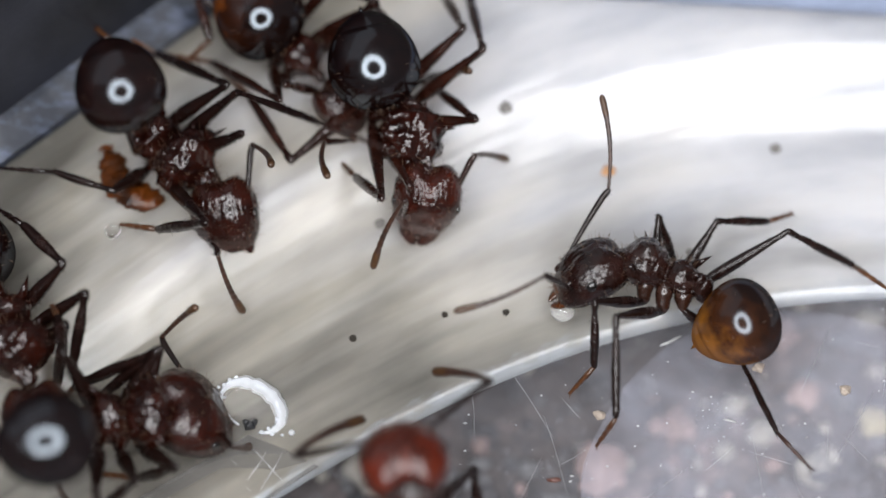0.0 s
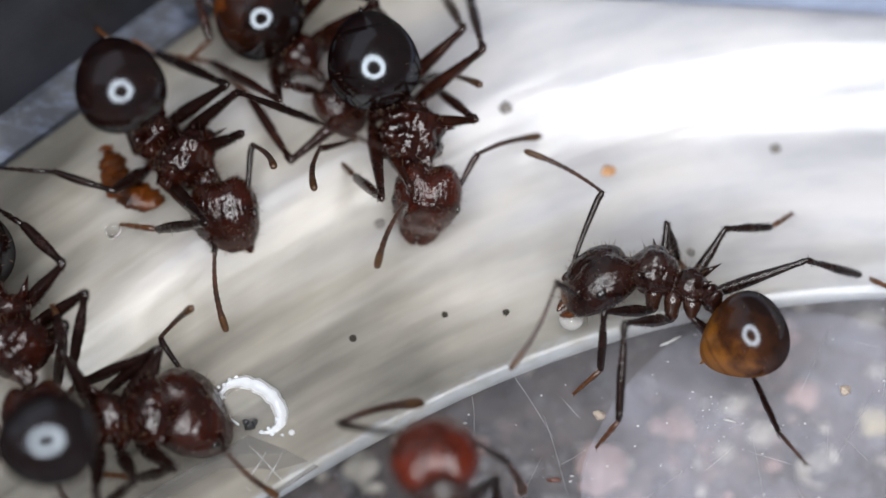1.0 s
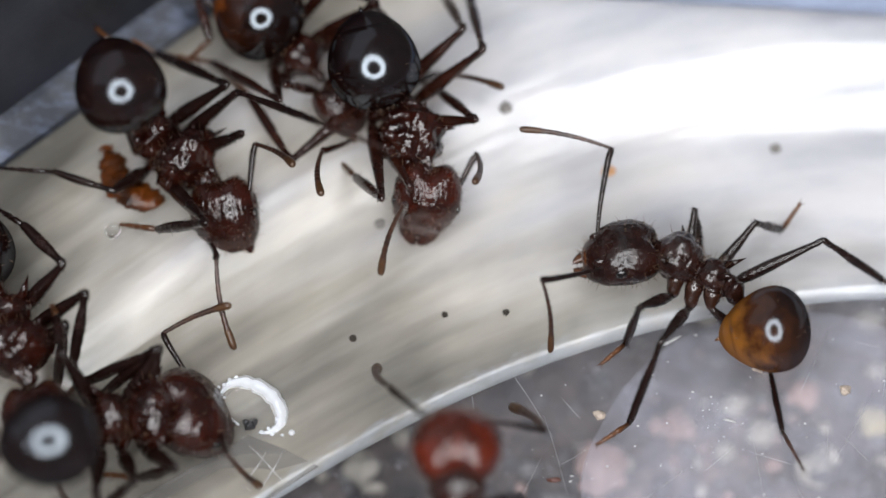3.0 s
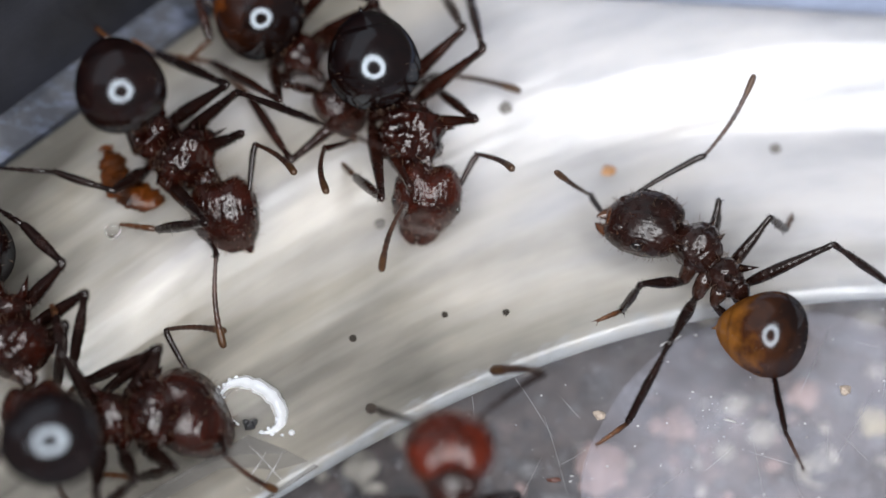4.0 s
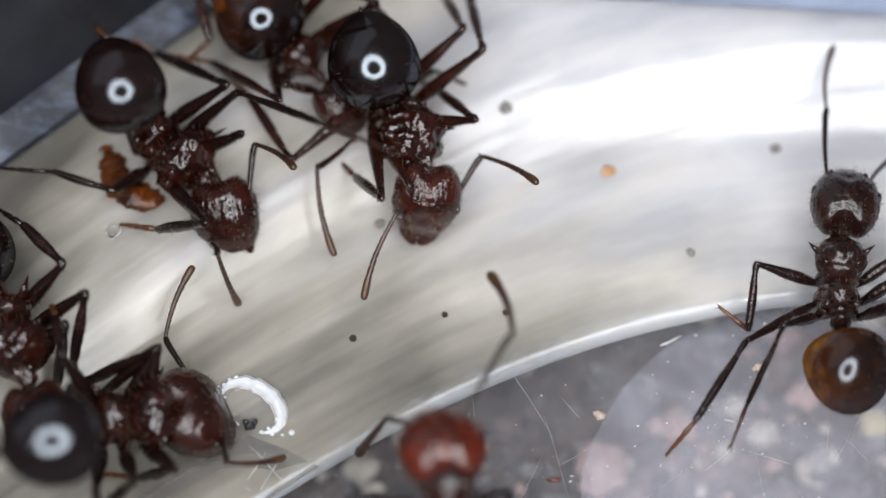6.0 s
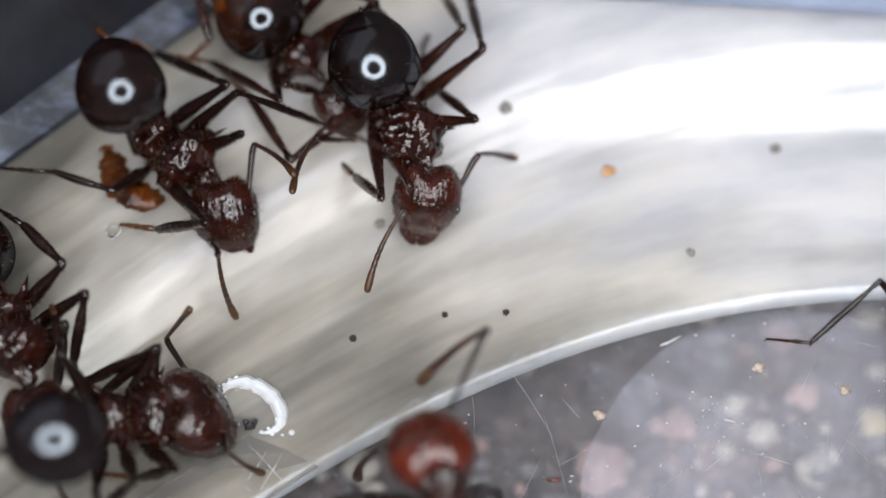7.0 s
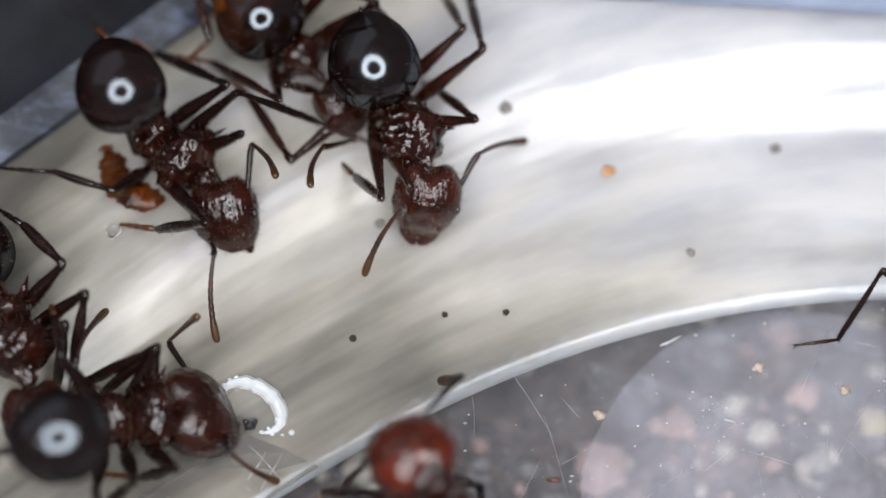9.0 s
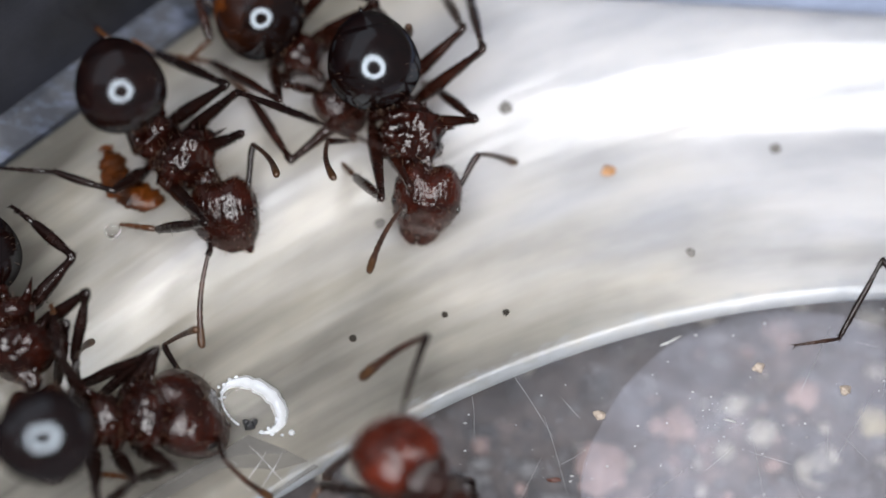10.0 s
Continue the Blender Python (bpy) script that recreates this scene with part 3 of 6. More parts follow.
def scape_mesh(L):
    st = [(-.05, 0, 0, .06, .06), (.06, 0, 0, .045, .045), (.4 * L, .04, 0, .056, .056), (.85 * L, .03, 0, .074, .074), (.97 * L, 0, 0, .07, .07), (L + .03, 0, 0, .03, .03)]
    skin = loft(fine(st, 4), 10)
    return join(skin, hairs(skin, 24, .08, int(L * 70)))


def funiculus_mesh(L, bend, thick=1.0):
    st = []
    for k in range(11):
        a, b = k / 11, (k + 1) / 11
        r = (.048 + .038 * (a ** 1.2)) * thick
        for t, q in ((a + .004, .74), (a + .03, .98), (b - .02, 1.0)):
            st.append((t * L, bend * math.sin(math.pi * t) * L, 0, r * q, r * q))
    st.append((L, 0, 0, .03, .03))
    skin = loft(st, 10)
    return join(skin, hairs(skin, 40, .06, int(L * 60)))


RIGS = []


def at_time(rows, t):
    """Points of a table at t."""
    for a, b in zip(rows, rows[1:]):
        if a[0] <= t <= b[0]:
            k = (t - a[0]) / (b[0] - a[0])
            return [Vector(p).lerp(Vector(q), k) for p, q in zip(a[1:], b[1:])]
    return [Vector(p) for p in (rows[0] if t < rows[0][0] else rows[-1])[1:]]


def unit(v, to, L):
    return v + (to - v).normalized() * L


def pose_ant(rig, t):
    """Poses in millimetres of every piece of an ant at t."""
    d, out = rig["table"], {}
    w, n, up = at_time(d["body"], t)
    root = aim(w, n, up)
    out["root"] = root
    a, b, up = at_time(d["head"], t)
    hd = aim(a, b, up)
    out["head"] = hd
    g, tip = at_time(d["gaster"], t)
    ga = aim(g, g + (g - tip), (root.to_3x3() @ Vector((0, 0, 1))) + Vector((0, 0, .5)))
    out["gaster"] = ga
    g0 = g + (w - g).normalized() * 0.98 * rig["scale"]
    out["petiole"] = aim(w.lerp(g0, .25), w - (g0 - w), up)
    out["postpetiole"] = aim(w.lerp(g0, .68), w - (g0 - w), up)
    for key, rows in d["legs"].items():
        h = Vector(HIPS[key[0]])
        if key[1] == "r":
            h.y = -h.y
        side = 1 if key[1] == "l" else -1
        hip = root @ h
        k, an, f = at_time(rows, t)
        L = rig["lengths"][key]
        kk = unit(hip, k, L[0])
        aa = unit(kk, an, L[1])
        out[key + "_coxa"] = aim(root @ Vector((h.x + .12, h.y * .45, -.22)), hip, root.to_3x3() @ Vector((1, 0, 0)))
        out[key + "_femur"] = aim(hip, kk)
        out[key + "_tibia"] = aim(kk, aa, (0.05, 0.1, 1))
        out[key + "_tarsus"] = aim(aa, f, (0.05, 0.1, 1))
    for key, rows in d["antennae"].items():
        base = hd @ Vector((ANTENNA_BASE[0], ANTENNA_BASE[1] * (1 if key == "l" else -1), ANTENNA_BASE[2]))
        e, tip = at_time(rows, t)
        ee = unit(base, e, rig["lengths"][key][0])
        out[key + "_scape"] = aim(base, ee, (0.1, 0.05, 1))
        out[key + "_funiculus"] = aim(ee, tip, (0.1, 0.05, 1))
    return out


def metres(m):
    q = m.copy()
    q.translation = m.translation * MM
    return q


def build_ant(label, table, times, skin, head_skin, gaster_material, scale=1.0, seed=0.0, still=True, tarsi=None, girth=1.0, wide=1.0, big=1.0, stout=1.0, egg=0.15, slim=(), ridges=0.010, long=1.0, leg_skin=DARK_LEG, bosses=0.055, jaw_skin=None, hip_skin=None, jaws=1.25, feelers=1.0):
    """An ant in parts. times: when its moving parts are keyed; still: the body keeps its place."""
    rig = {"table": table, "times": times, "scale": scale, "still": still, "lengths": {}, "obs": {}}
    w, n, up = at_time(table["body"], 0)
    root_m = aim(w, n, up)
    hd = aim(*at_time(table["head"], 0))
    for key, rows in table["legs"].items():
        h = Vector(HIPS[key[0]])
        h.y *= 1 if key[1] == "l" else -1
        k, a, f = at_time(rows, rows[0][0])
        rig["lengths"][key] = ((k - root_m @ h).length, (a - k).length, (f - a).length)
    for key, rows in table["antennae"].items():
        e, tip = at_time(rows, rows[0][0])
        base = hd @ Vector((ANTENNA_BASE[0], ANTENNA_BASE[1] * (1 if key == "l" else -1), ANTENNA_BASE[2]))
        rig["lengths"][key] = ((e - base).length, (tip - e).length)
    root = tagged(new("ant"), label, "ant", "ants in the nest")
    P = pose_ant(rig, 0)
    root.matrix_basis = metres(P["root"])
    obs = rig["obs"]

    def add(key, name, mesh, material, lab=""):
        ob = part(name, mesh_of(name, *mesh, material), root, lab)
        ob.matrix_basis = metres(P["root"].inverted() @ P[key])
        obs[key] = ob
        return ob

    sk, spines = mesosoma_mesh(seed, girth, long, bosses)
    meso = part("mesosoma", mesh_of("mesosoma", *sk, skin), root, "rough dark brown spined mesosoma")
    part("hair", mesh_of("hair", *hairs(sk, 200, .26, 3), HAIR), meso, "fine pale hairs")
    for q in spines:
        part("spine", mesh_of("spine", *q, skin), meso)
    sk, plates = head_mesh(seed + 2, wide, ridges)
    sk = placed(sk, Matrix.Scale(big, 4))
    h = add("head", "head", sk, head_skin, "finely ridged reddish brown head")
    for nm, q in plates:
        part(nm, mesh_of(nm, *placed(q, Matrix.Scale(big, 4)), jaw_skin if jaw_skin and nm == "clypeus" else head_skin), h)
    part("hair", mesh_of("hair", *hairs(sk, 260, .20, 4), HAIR), h, "fine pale hairs")
    for s in (-1, 1):
        part("eye", mesh_of("eye", *placed(ball((.78, s * .71 * wide, .16), .13, 10, (1.1, .55, 1)), Matrix.Scale(big, 4)), EYE_M), h, "small black compound eye")
        part("mandible", mesh_of("mandible", *placed(mandible_mesh(s), Matrix.Scale(big, 4) @ Matrix.Translation((1.34, s * .22, -.17)) @ Matrix.Scale(jaws, 4)), jaw_skin or head_skin), h, "toothed mandible")
    reach = (P["petiole"].translation - P["postpetiole"].translation).length / 0.43
    stretch = Matrix.Diagonal((max(1.0, 0.5 * reach / 0.46), 1, 1, 1))
    add("petiole", "petiole", placed(node_mesh(1.0, seed), stretch), skin)
    add("postpetiole", "postpetiole", placed(node_mesh(1.15, seed + 1), stretch), skin)
    first, rest, sting = gaster_parts(scale, egg)
    g = add("gaster", "gaster", first, gaster_material, "rounded glossy gaster")
    for r in rest:
        part("gaster_plate", mesh_of("gaster_plate", *r, gaster_material), g)
    part("gaster_tip", mesh_of("gaster_tip", *sting, gaster_material), g)
    part("hair", mesh_of("hair", *hairs(first, 70, .14, 5), HAIR), g, "fine pale hairs")
    for key in table["legs"]:
        L = rig["lengths"][key]
        cl = P[key + "_coxa"]
        hip = P[key + "_femur"].translation
        cL = (hip - cl.translation).length
        add(key + "_coxa", "coxa", loft(fine([(-.1, 0, 0, .12, .12), (.2 * cL, 0, 0, .2, .2), (.7 * cL, 0, 0, .16, .16), (cL, 0, 0, .09, .09), (cL + .05, 0, 0, .04, .04)], 3), 12, 2.0, .03, 5), hip_skin or skin)
        k = stout * (0.75 if key in slim else 1.0)
        add(key + "_femur", "femur", femur_mesh(L[0], .155 * stout), leg_skin)
        add(key + "_tibia", "tibia", tibia_mesh(L[1], .115 * k), leg_skin)
        add(key + "_tarsus", "tarsus", tarsus_mesh(L[2], min(1.0, k)), (tarsi or {}).get(key, TARSUS), "slender amber-brown tarsus with claws")
    for key in table["antennae"]:
        L = rig["lengths"][key]
        scape = add(key + "_scape", "scape", scape_mesh(L[0]), leg_skin)
        part("socket", mesh_of("socket", *ball((-.02, 0, 0), .085, 8, (.7, 1, 1)), TARSUS), scape, "amber antenna socket")
        fun = add(key + "_funiculus", "funiculus", funiculus_mesh(L[1], .05 if key == "l" else -.05, feelers), FUNICLE)
        bow = .05 if key == "l" else -.05
        club = []
        for t, r in ((.79, .070), (.81, .082), (.88, .086), (.95, .088), (1.0, .068), (1.02, .02)):
            club.append((t * L[1], bow * math.sin(math.pi * min(1.0, t)) * L[1], 0, r * feelers, r * feelers))
        part("antenna_tip", mesh_of("antenna_tip", *loft(fine(club, 3), 10), CLUB), fun, "paler tan antenna tip")
    rig["root"] = root
    RIGS.append(rig)
    return root


ANT_A = {
    "body": [
        (0, (5.52, -1.80, 1.50), (3.91, -1.17, 1.55), (0.00, 0.45, 1.00)),
        (0.5, (5.56, -1.82, 1.50), (3.94, -1.17, 1.55), (0.00, 0.45, 1.00)),
        (1, (5.70, -2.01, 1.50), (4.03, -1.36, 1.55), (0.00, 0.45, 1.00)),
        (1.5, (5.96, -1.94, 1.50), (4.38, -1.23, 1.60), (0.00, 0.45, 1.00)),
        (2, (6.11, -1.82, 1.50), (4.53, -1.16, 1.60), (0.00, 0.45, 1.00)),
        (2.5, (6.14, -1.80, 1.50), (4.55, -1.16, 1.60), (0.00, 0.45, 1.00)),
        (3.8, (6.26, -1.82, 1.50), (4.97, -0.83, 1.70), (0.10, 0.35, 1.00)),
        (4, (6.38, -1.87, 1.50), (5.22, -0.64, 1.70), (0.10, 0.30, 1.00)),
        (4.5, (6.92, -1.72, 1.50), (6.32, -0.05, 1.80), (0.00, 0.00, 1.00)),
    ] + [
        (5, (7.36, -1.97, 1.50), (6.92, -0.08, 1.80), (0.00, 0.00, 1.00)),
        (5.5, (7.52, -2.20, 1.50), (7.32, -0.20, 1.70), (0.00, 0.00, 1.00)),
        (5.7, (7.75, -2.37, 1.50), (7.78, -0.39, 1.70), (0.00, 0.00, 1.00)),
        (6.25, (9.32, -2.66, 1.50), (9.50, -0.76, 1.70), (0.00, 0.00, 1.00)),
        (6.8, (10.80, -3.01, 1.50), (11.21, -1.05, 1.70), (0.00, 0.00, 1.00)),
        (7.5, (11.07, -3.01, 1.50), (11.52, -1.05, 1.70), (0.00, 0.00, 1.00)),
        (10, (11.08, -2.87, 1.50), (11.53, -0.90, 1.70), (0.00, 0.00, 1.00)),
    ],
    "head": [
        (0, (3.85, -1.22, 1.55), (2.53, -1.77, 1.10), (0.00, 0.50, 1.00)),
        (0.5, (3.87, -1.22, 1.55), (2.53, -1.74, 1.10), (0.00, 0.50, 1.00)),
        (1, (4.00, -1.39, 1.55), (2.67, -2.03, 1.10), (0.00, 0.50, 1.00)),
        (1.5, (4.28, -1.28, 1.60), (2.67, -1.75, 1.30), (0.00, 0.30, 1.00)),
        (2.5, (4.46, -1.23, 1.60), (2.73, -1.56, 1.40), (0.00, 0.20, 1.00)),
        (3.8, (4.88, -0.78, 1.70), (2.99, -0.69, 1.60), (0.00, 0.10, 1.00)),
        (4, (5.14, -0.58, 1.70), (3.19, -0.14, 1.70), (0.00, 0.00, 1.00)),
        (4.5, (6.22, 0.04, 1.80), (5.58, 1.94, 1.70), (0.00, 0.00, 1.00)),
        (5, (6.73, -0.05, 1.80), (6.41, 1.85, 1.60), (0.00, 0.00, 1.00)),
    ] + [
        (5.5, (7.19, -0.11, 1.80), (7.12, 1.85, 1.60), (0.00, 0.00, 1.00)),
        (5.7, (7.87, -0.41, 1.80), (8.03, 1.55, 1.60), (0.00, 0.00, 1.00)),
        (6.25, (9.55, -0.67, 1.80), (9.89, 1.09, 1.60), (0.00, 0.00, 1.00)),
        (6.8, (11.22, -0.96, 1.80), (11.71, 0.94, 1.60), (0.00, 0.00, 1.00)),
        (10, (11.56, -0.82, 1.80), (12.03, 1.09, 1.60), (0.00, 0.00, 1.00)),
    ],
    "gaster": [
        (0, (6.28, -2.87, 1.50), (5.39, -3.04, 0.90)),
        (0.5, (6.28, -2.90, 1.50), (5.39, -3.07, 0.90)),
        (1, (6.45, -3.14, 1.40), (5.55, -3.38, 0.80)),
        (1.5, (6.93, -3.24, 1.40), (5.94, -3.37, 0.90)),
        (2, (6.95, -3.01, 1.50), (5.87, -3.10, 1.00)),
        (2.5, (6.92, -2.97, 1.50), (5.87, -3.07, 1.00)),
        (3.8, (6.94, -3.03, 1.50), (5.82, -2.76, 1.20)),
        (4, (6.87, -3.05, 1.50), (5.73, -2.69, 1.20)),
        (4.5, (7.06, -2.93, 1.60), (6.21, -1.61, 1.20)),
        (5, (7.85, -3.17, 1.60), (7.08, -2.42, 1.30)),
        (5.5, (7.90, -3.59, 1.70), (7.19, -2.91, 1.20)),
        (5.7, (7.81, -3.93, 1.70), (7.07, -3.26, 1.20)),
    ] + [
        (6.25, (9.21, -4.05, 1.60), (8.48, -3.47, 1.20)),
        (6.8, (10.42, -4.18, 1.60), (9.71, -3.61, 1.20)),
        (7.5, (10.95, -4.18, 1.60), (10.26, -3.61, 1.20)),
        (10, (10.96, -4.05, 1.60), (10.27, -3.47, 1.20)),
    ],
    "legs": {
        "fl": [
            (0, (3.27, -2.62, 2.04), (3.28, -3.56, 0.87), (2.76, -3.84, 0.19)),
            (1, (3.46, -2.86, 2.03), (3.43, -3.53, 0.69), (2.86, -3.75, 0.03)),
            (1.5, (3.67, -3.01, 1.74), (3.60, -3.21, 0.26), (2.97, -3.83, 0.40)),
            (2, (3.80, -2.96, 1.67), (3.69, -2.95, 0.18), (3.08, -3.61, 0.20)),
            (2.5, (4.10, -2.99, 1.99), (3.90, -3.22, 0.52), (3.38, -3.92, 0.75)),
            (3.8, (4.44, -2.48, 2.34), (4.10, -2.29, 0.89), (3.51, -2.89, 1.22)),
            (4, (4.28, -2.21, 2.12), (3.93, -2.02, 0.67), (3.36, -2.55, 1.13)),
            (4.5, (4.60, -0.69, 0.98), (4.37, -1.88, 1.87), (4.61, -1.65, 1.03)),
            (5, (5.14, -0.92, 0.91), (5.23, -2.27, 1.57), (5.54, -2.13, 0.74)),
        ] + [
            (5.5, (5.45, -0.96, 0.94), (5.37, -2.23, 1.74), (5.65, -2.15, 0.89)),
            (5.7, (5.84, -0.96, 1.21), (5.64, -2.30, 1.86), (5.45, -2.27, 0.98)),
            (6.25, (7.80, -1.78, 1.95), (7.70, -1.74, 0.45), (7.26, -2.48, 0.72)),
            (6.8, (10.17, -1.95, 2.46), (10.24, -1.90, 0.96), (10.21, -2.10, 0.08)),
            (10, (10.42, -1.94, 2.43), (10.37, -1.89, 0.93), (10.34, -2.09, 0.06)),
        ],
        "ml": [
            (0, (3.68, -3.25, 2.50), (3.70, -4.95, 1.10), (3.31, -5.15, 0.20)),
            (1, (3.86, -3.43, 2.52), (3.77, -4.90, 0.88), (3.32, -5.07, 0.01)),
            (1.5, (4.28, -3.67, 2.38), (3.96, -4.65, 0.44), (3.31, -5.38, 0.67)),
            (2.5, (4.58, -3.70, 2.31), (4.04, -4.72, 0.44), (3.31, -5.36, 0.67)),
            (4, (4.85, -3.59, 2.00), (3.99, -4.62, 0.26), (3.31, -5.30, 0.55)),
            (4.5, (5.12, -3.03, 0.88), (3.96, -4.90, 0.75), (3.35, -4.98, -0.03)),
            (5.5, (5.42, -3.01, 1.02), (4.09, -4.51, 0.11), (3.36, -5.16, 0.34)),
            (5.7, (5.49, -2.82, 1.00), (4.09, -4.26, 0.11), (3.38, -4.95, -0.03)),
            (6.25, (7.50, -3.40, 1.55), (6.63, -5.39, 1.90), (6.20, -5.76, 1.07)),
        ] + [
            (6.8, (10.13, -4.15, 1.89), (9.67, -5.99, 2.99), (9.66, -6.12, 2.00)),
            (10, (10.46, -4.07, 1.76), (9.81, -5.90, 2.81), (9.75, -6.03, 1.82)),
        ],
        "hl": [
            (0, (6.55, -2.84, 0.00), (7.25, -4.71, 0.03), (7.93, -5.64, 0.08)),
            (1, (6.73, -3.07, 0.01), (7.24, -4.95, 0.47), (7.74, -5.92, 0.82)),
            (1.5, (6.94, -3.05, 0.03), (7.24, -4.98, 0.45), (7.65, -5.98, 0.83)),
            (2, (7.12, -2.95, 0.04), (7.29, -4.90, 0.41), (7.67, -5.96, 0.68)),
            (2.5, (7.14, -2.91, 0.03), (7.30, -4.88, 0.37), (7.68, -5.93, 0.63)),
            (4, (7.21, -2.79, -0.03), (7.42, -4.77, 0.16), (7.72, -5.84, 0.46)),
            (4.5, (7.30, -3.38, 1.04), (7.39, -5.37, 1.17), (7.74, -5.65, 0.11)),
            (5, (7.33, -3.70, 1.35), (7.35, -5.67, 1.67), (7.66, -5.87, 0.58)),
            (5.5, (6.70, -3.22, 2.45), (6.28, -4.91, 1.47), (6.00, -5.89, 0.93)),
        ] + [
            (5.7, (6.53, -3.37, 2.23), (6.22, -4.85, 0.92), (5.99, -5.84, 0.38)),
            (6.25, (7.91, -3.30, 2.34), (6.93, -3.89, 0.70), (6.38, -4.86, 0.94)),
            (6.8, (9.27, -2.14, 2.30), (7.85, -3.27, 1.45), (7.01, -2.80, 0.83)),
            (7.5, (9.73, -2.77, 2.59), (8.05, -3.60, 1.88), (7.17, -3.17, 1.28)),
            (8, (9.73, -2.75, 2.59), (8.53, -2.98, 1.01), (7.62, -2.70, 0.36)),
            (9, (9.51, -1.88, 2.16), (8.65, -2.69, 0.55), (7.65, -3.08, 0.98)),
            (10, (9.60, -1.31, 1.66), (8.69, -2.60, 0.43), (7.68, -2.98, 0.81)),
        ],
        "fr": [
            (0, (4.74, -0.26, 1.77), (5.13, -0.66, 0.60), (5.37, -1.32, 0.97)),
            (0.5, (5.03, -0.50, 1.93), (5.18, -0.53, 0.64), (5.38, -1.27, 0.88)),
            (1, (4.93, -0.30, 1.56), (5.26, -0.48, 0.31), (5.46, -1.15, 0.69)),
            (1.5, (5.30, -0.51, 1.94), (5.51, -0.54, 0.65), (5.58, -1.23, 1.05)),
            (2.5, (5.28, -0.07, 1.59), (5.58, -0.19, 0.33), (5.65, -0.88, 0.72)),
            (3.8, (5.95, -0.09, 1.91), (6.03, -0.14, 0.61), (5.97, -0.84, 1.01)),
            (4, (6.08, 0.10, 1.86), (6.08, -0.04, 0.57), (5.98, -0.73, 0.96)),
            (4.5, (7.51, 0.25, 2.09), (7.16, 1.18, 1.24), (6.92, 1.70, 0.69)),
            (5, (7.54, -0.43, 2.41), (7.54, 0.13, 1.24), (7.44, 0.66, 0.65)),
        ] + [
            (5.5, (8.54, -0.09, 1.70), (8.32, 0.70, 0.70), (8.22, 1.28, 0.15)),
            (5.7, (9.42, -1.03, 1.67), (9.76, -0.85, 0.43), (9.91, -1.45, 0.94)),
            (6.25, (10.96, -0.97, 1.58), (11.41, 0.04, 0.91), (11.65, 0.64, 0.44)),
            (10, (12.66, -1.11, 1.67), (12.97, 0.13, 1.46), (12.85, 0.75, 0.97)),
        ],
        "mr": [
            (0, (6.04, -0.26, 1.58), (7.26, 0.16, 0.91), (7.85, 0.58, 0.57)),
            (0.5, (6.06, -0.27, 1.58), (7.26, 0.10, 0.86), (7.84, 0.58, 0.58)),
            (1, (6.21, -0.47, 1.58), (7.33, 0.07, 0.82), (7.85, 0.60, 0.54)),
            (1.5, (6.58, -0.44, 1.56), (7.51, 0.10, 0.58), (7.88, 0.74, 0.28)),
            (2.5, (6.75, -0.32, 1.56), (7.55, 0.21, 0.48), (7.76, 0.12, 1.25)),
            (4, (7.17, -0.39, 1.93), (7.66, 0.10, 0.66), (7.89, 0.75, 0.26)),
            (4.5, (7.71, -0.71, 2.55), (7.65, -0.15, 1.22), (7.80, 0.41, 0.67)),
            (5, (8.41, -0.39, 2.24), (8.01, 0.16, 0.96), (7.85, 0.63, 0.33)),
            (5.5, (9.55, -1.12, 1.39), (10.53, -0.81, 0.37), (10.80, -1.40, 0.85)),
        ] + [
            (6.25, (10.95, -1.78, 2.18), (11.65, -1.46, 0.95), (12.11, -1.50, 0.30)),
            (10, (13.06, -1.65, 1.62), (13.85, -1.44, 0.43), (13.96, -2.12, 0.84)),
        ],
        "hr": [
            (0, (7.57, -0.64, 1.77), (9.15, -0.67, 0.38), (9.80, -1.79, 1.14)),
            (0.5, (7.71, -0.83, 1.68), (9.28, -0.76, 0.28), (9.99, -1.82, 1.07)),
            (1, (7.96, -1.26, 1.55), (9.43, -0.80, 0.11), (10.12, -1.78, 1.01)),
            (1.5, (8.01, -1.14, 2.03), (9.49, -1.06, 0.53), (10.04, -2.07, 1.48)),
            (2.5, (8.25, -0.77, 1.71), (9.77, -0.98, 0.28), (10.06, -1.99, 1.35)),
            (4, (8.47, -1.31, 2.30), (9.82, -1.30, 0.70), (10.11, -2.27, 1.81)),
            (4.5, (8.79, -2.13, 2.79), (9.74, -1.57, 1.01), (9.93, -2.67, 2.01)),
            (5, (9.06, -2.18, 3.02), (9.87, -1.66, 1.15), (10.43, -1.35, -0.20)),
            (5.5, (8.95, -2.77, 3.10), (10.05, -2.06, 1.46), (10.85, -1.63, 0.27)),
        ] + [
            (6.25, (10.82, -3.31, 3.07), (11.95, -2.86, 1.36), (12.56, -2.39, 0.07)),
            (10, (12.72, -3.55, 3.01), (13.66, -3.30, 1.15), (14.41, -3.00, -0.12)),
        ],
    },
    "antennae": {
        "l": [
            (0, (2.18, -2.72, 3.30), (0.27, -3.37, 2.91)),
            (0.5, (2.32, -2.82, 3.29), (0.89, -3.04, 1.84)),
            (1, (2.40, -2.91, 3.33), (1.44, -4.48, 2.42)),
            (1.5, (2.60, -2.80, 3.42), (1.44, -4.26, 2.57)),
            (2, (3.06, -3.34, 3.11), (3.53, -3.15, 1.13)),
            (2.5, (3.08, -3.44, 2.94), (2.47, -4.51, 1.30)),
            (3.8, (2.72, 0.39, 1.02), (1.85, -0.37, 2.71)),
            (4, (3.31, 0.88, 0.89), (2.48, 0.31, 2.67)),
            (4.5, (4.83, 2.72, 1.00), (4.03, 4.57, 1.39)),
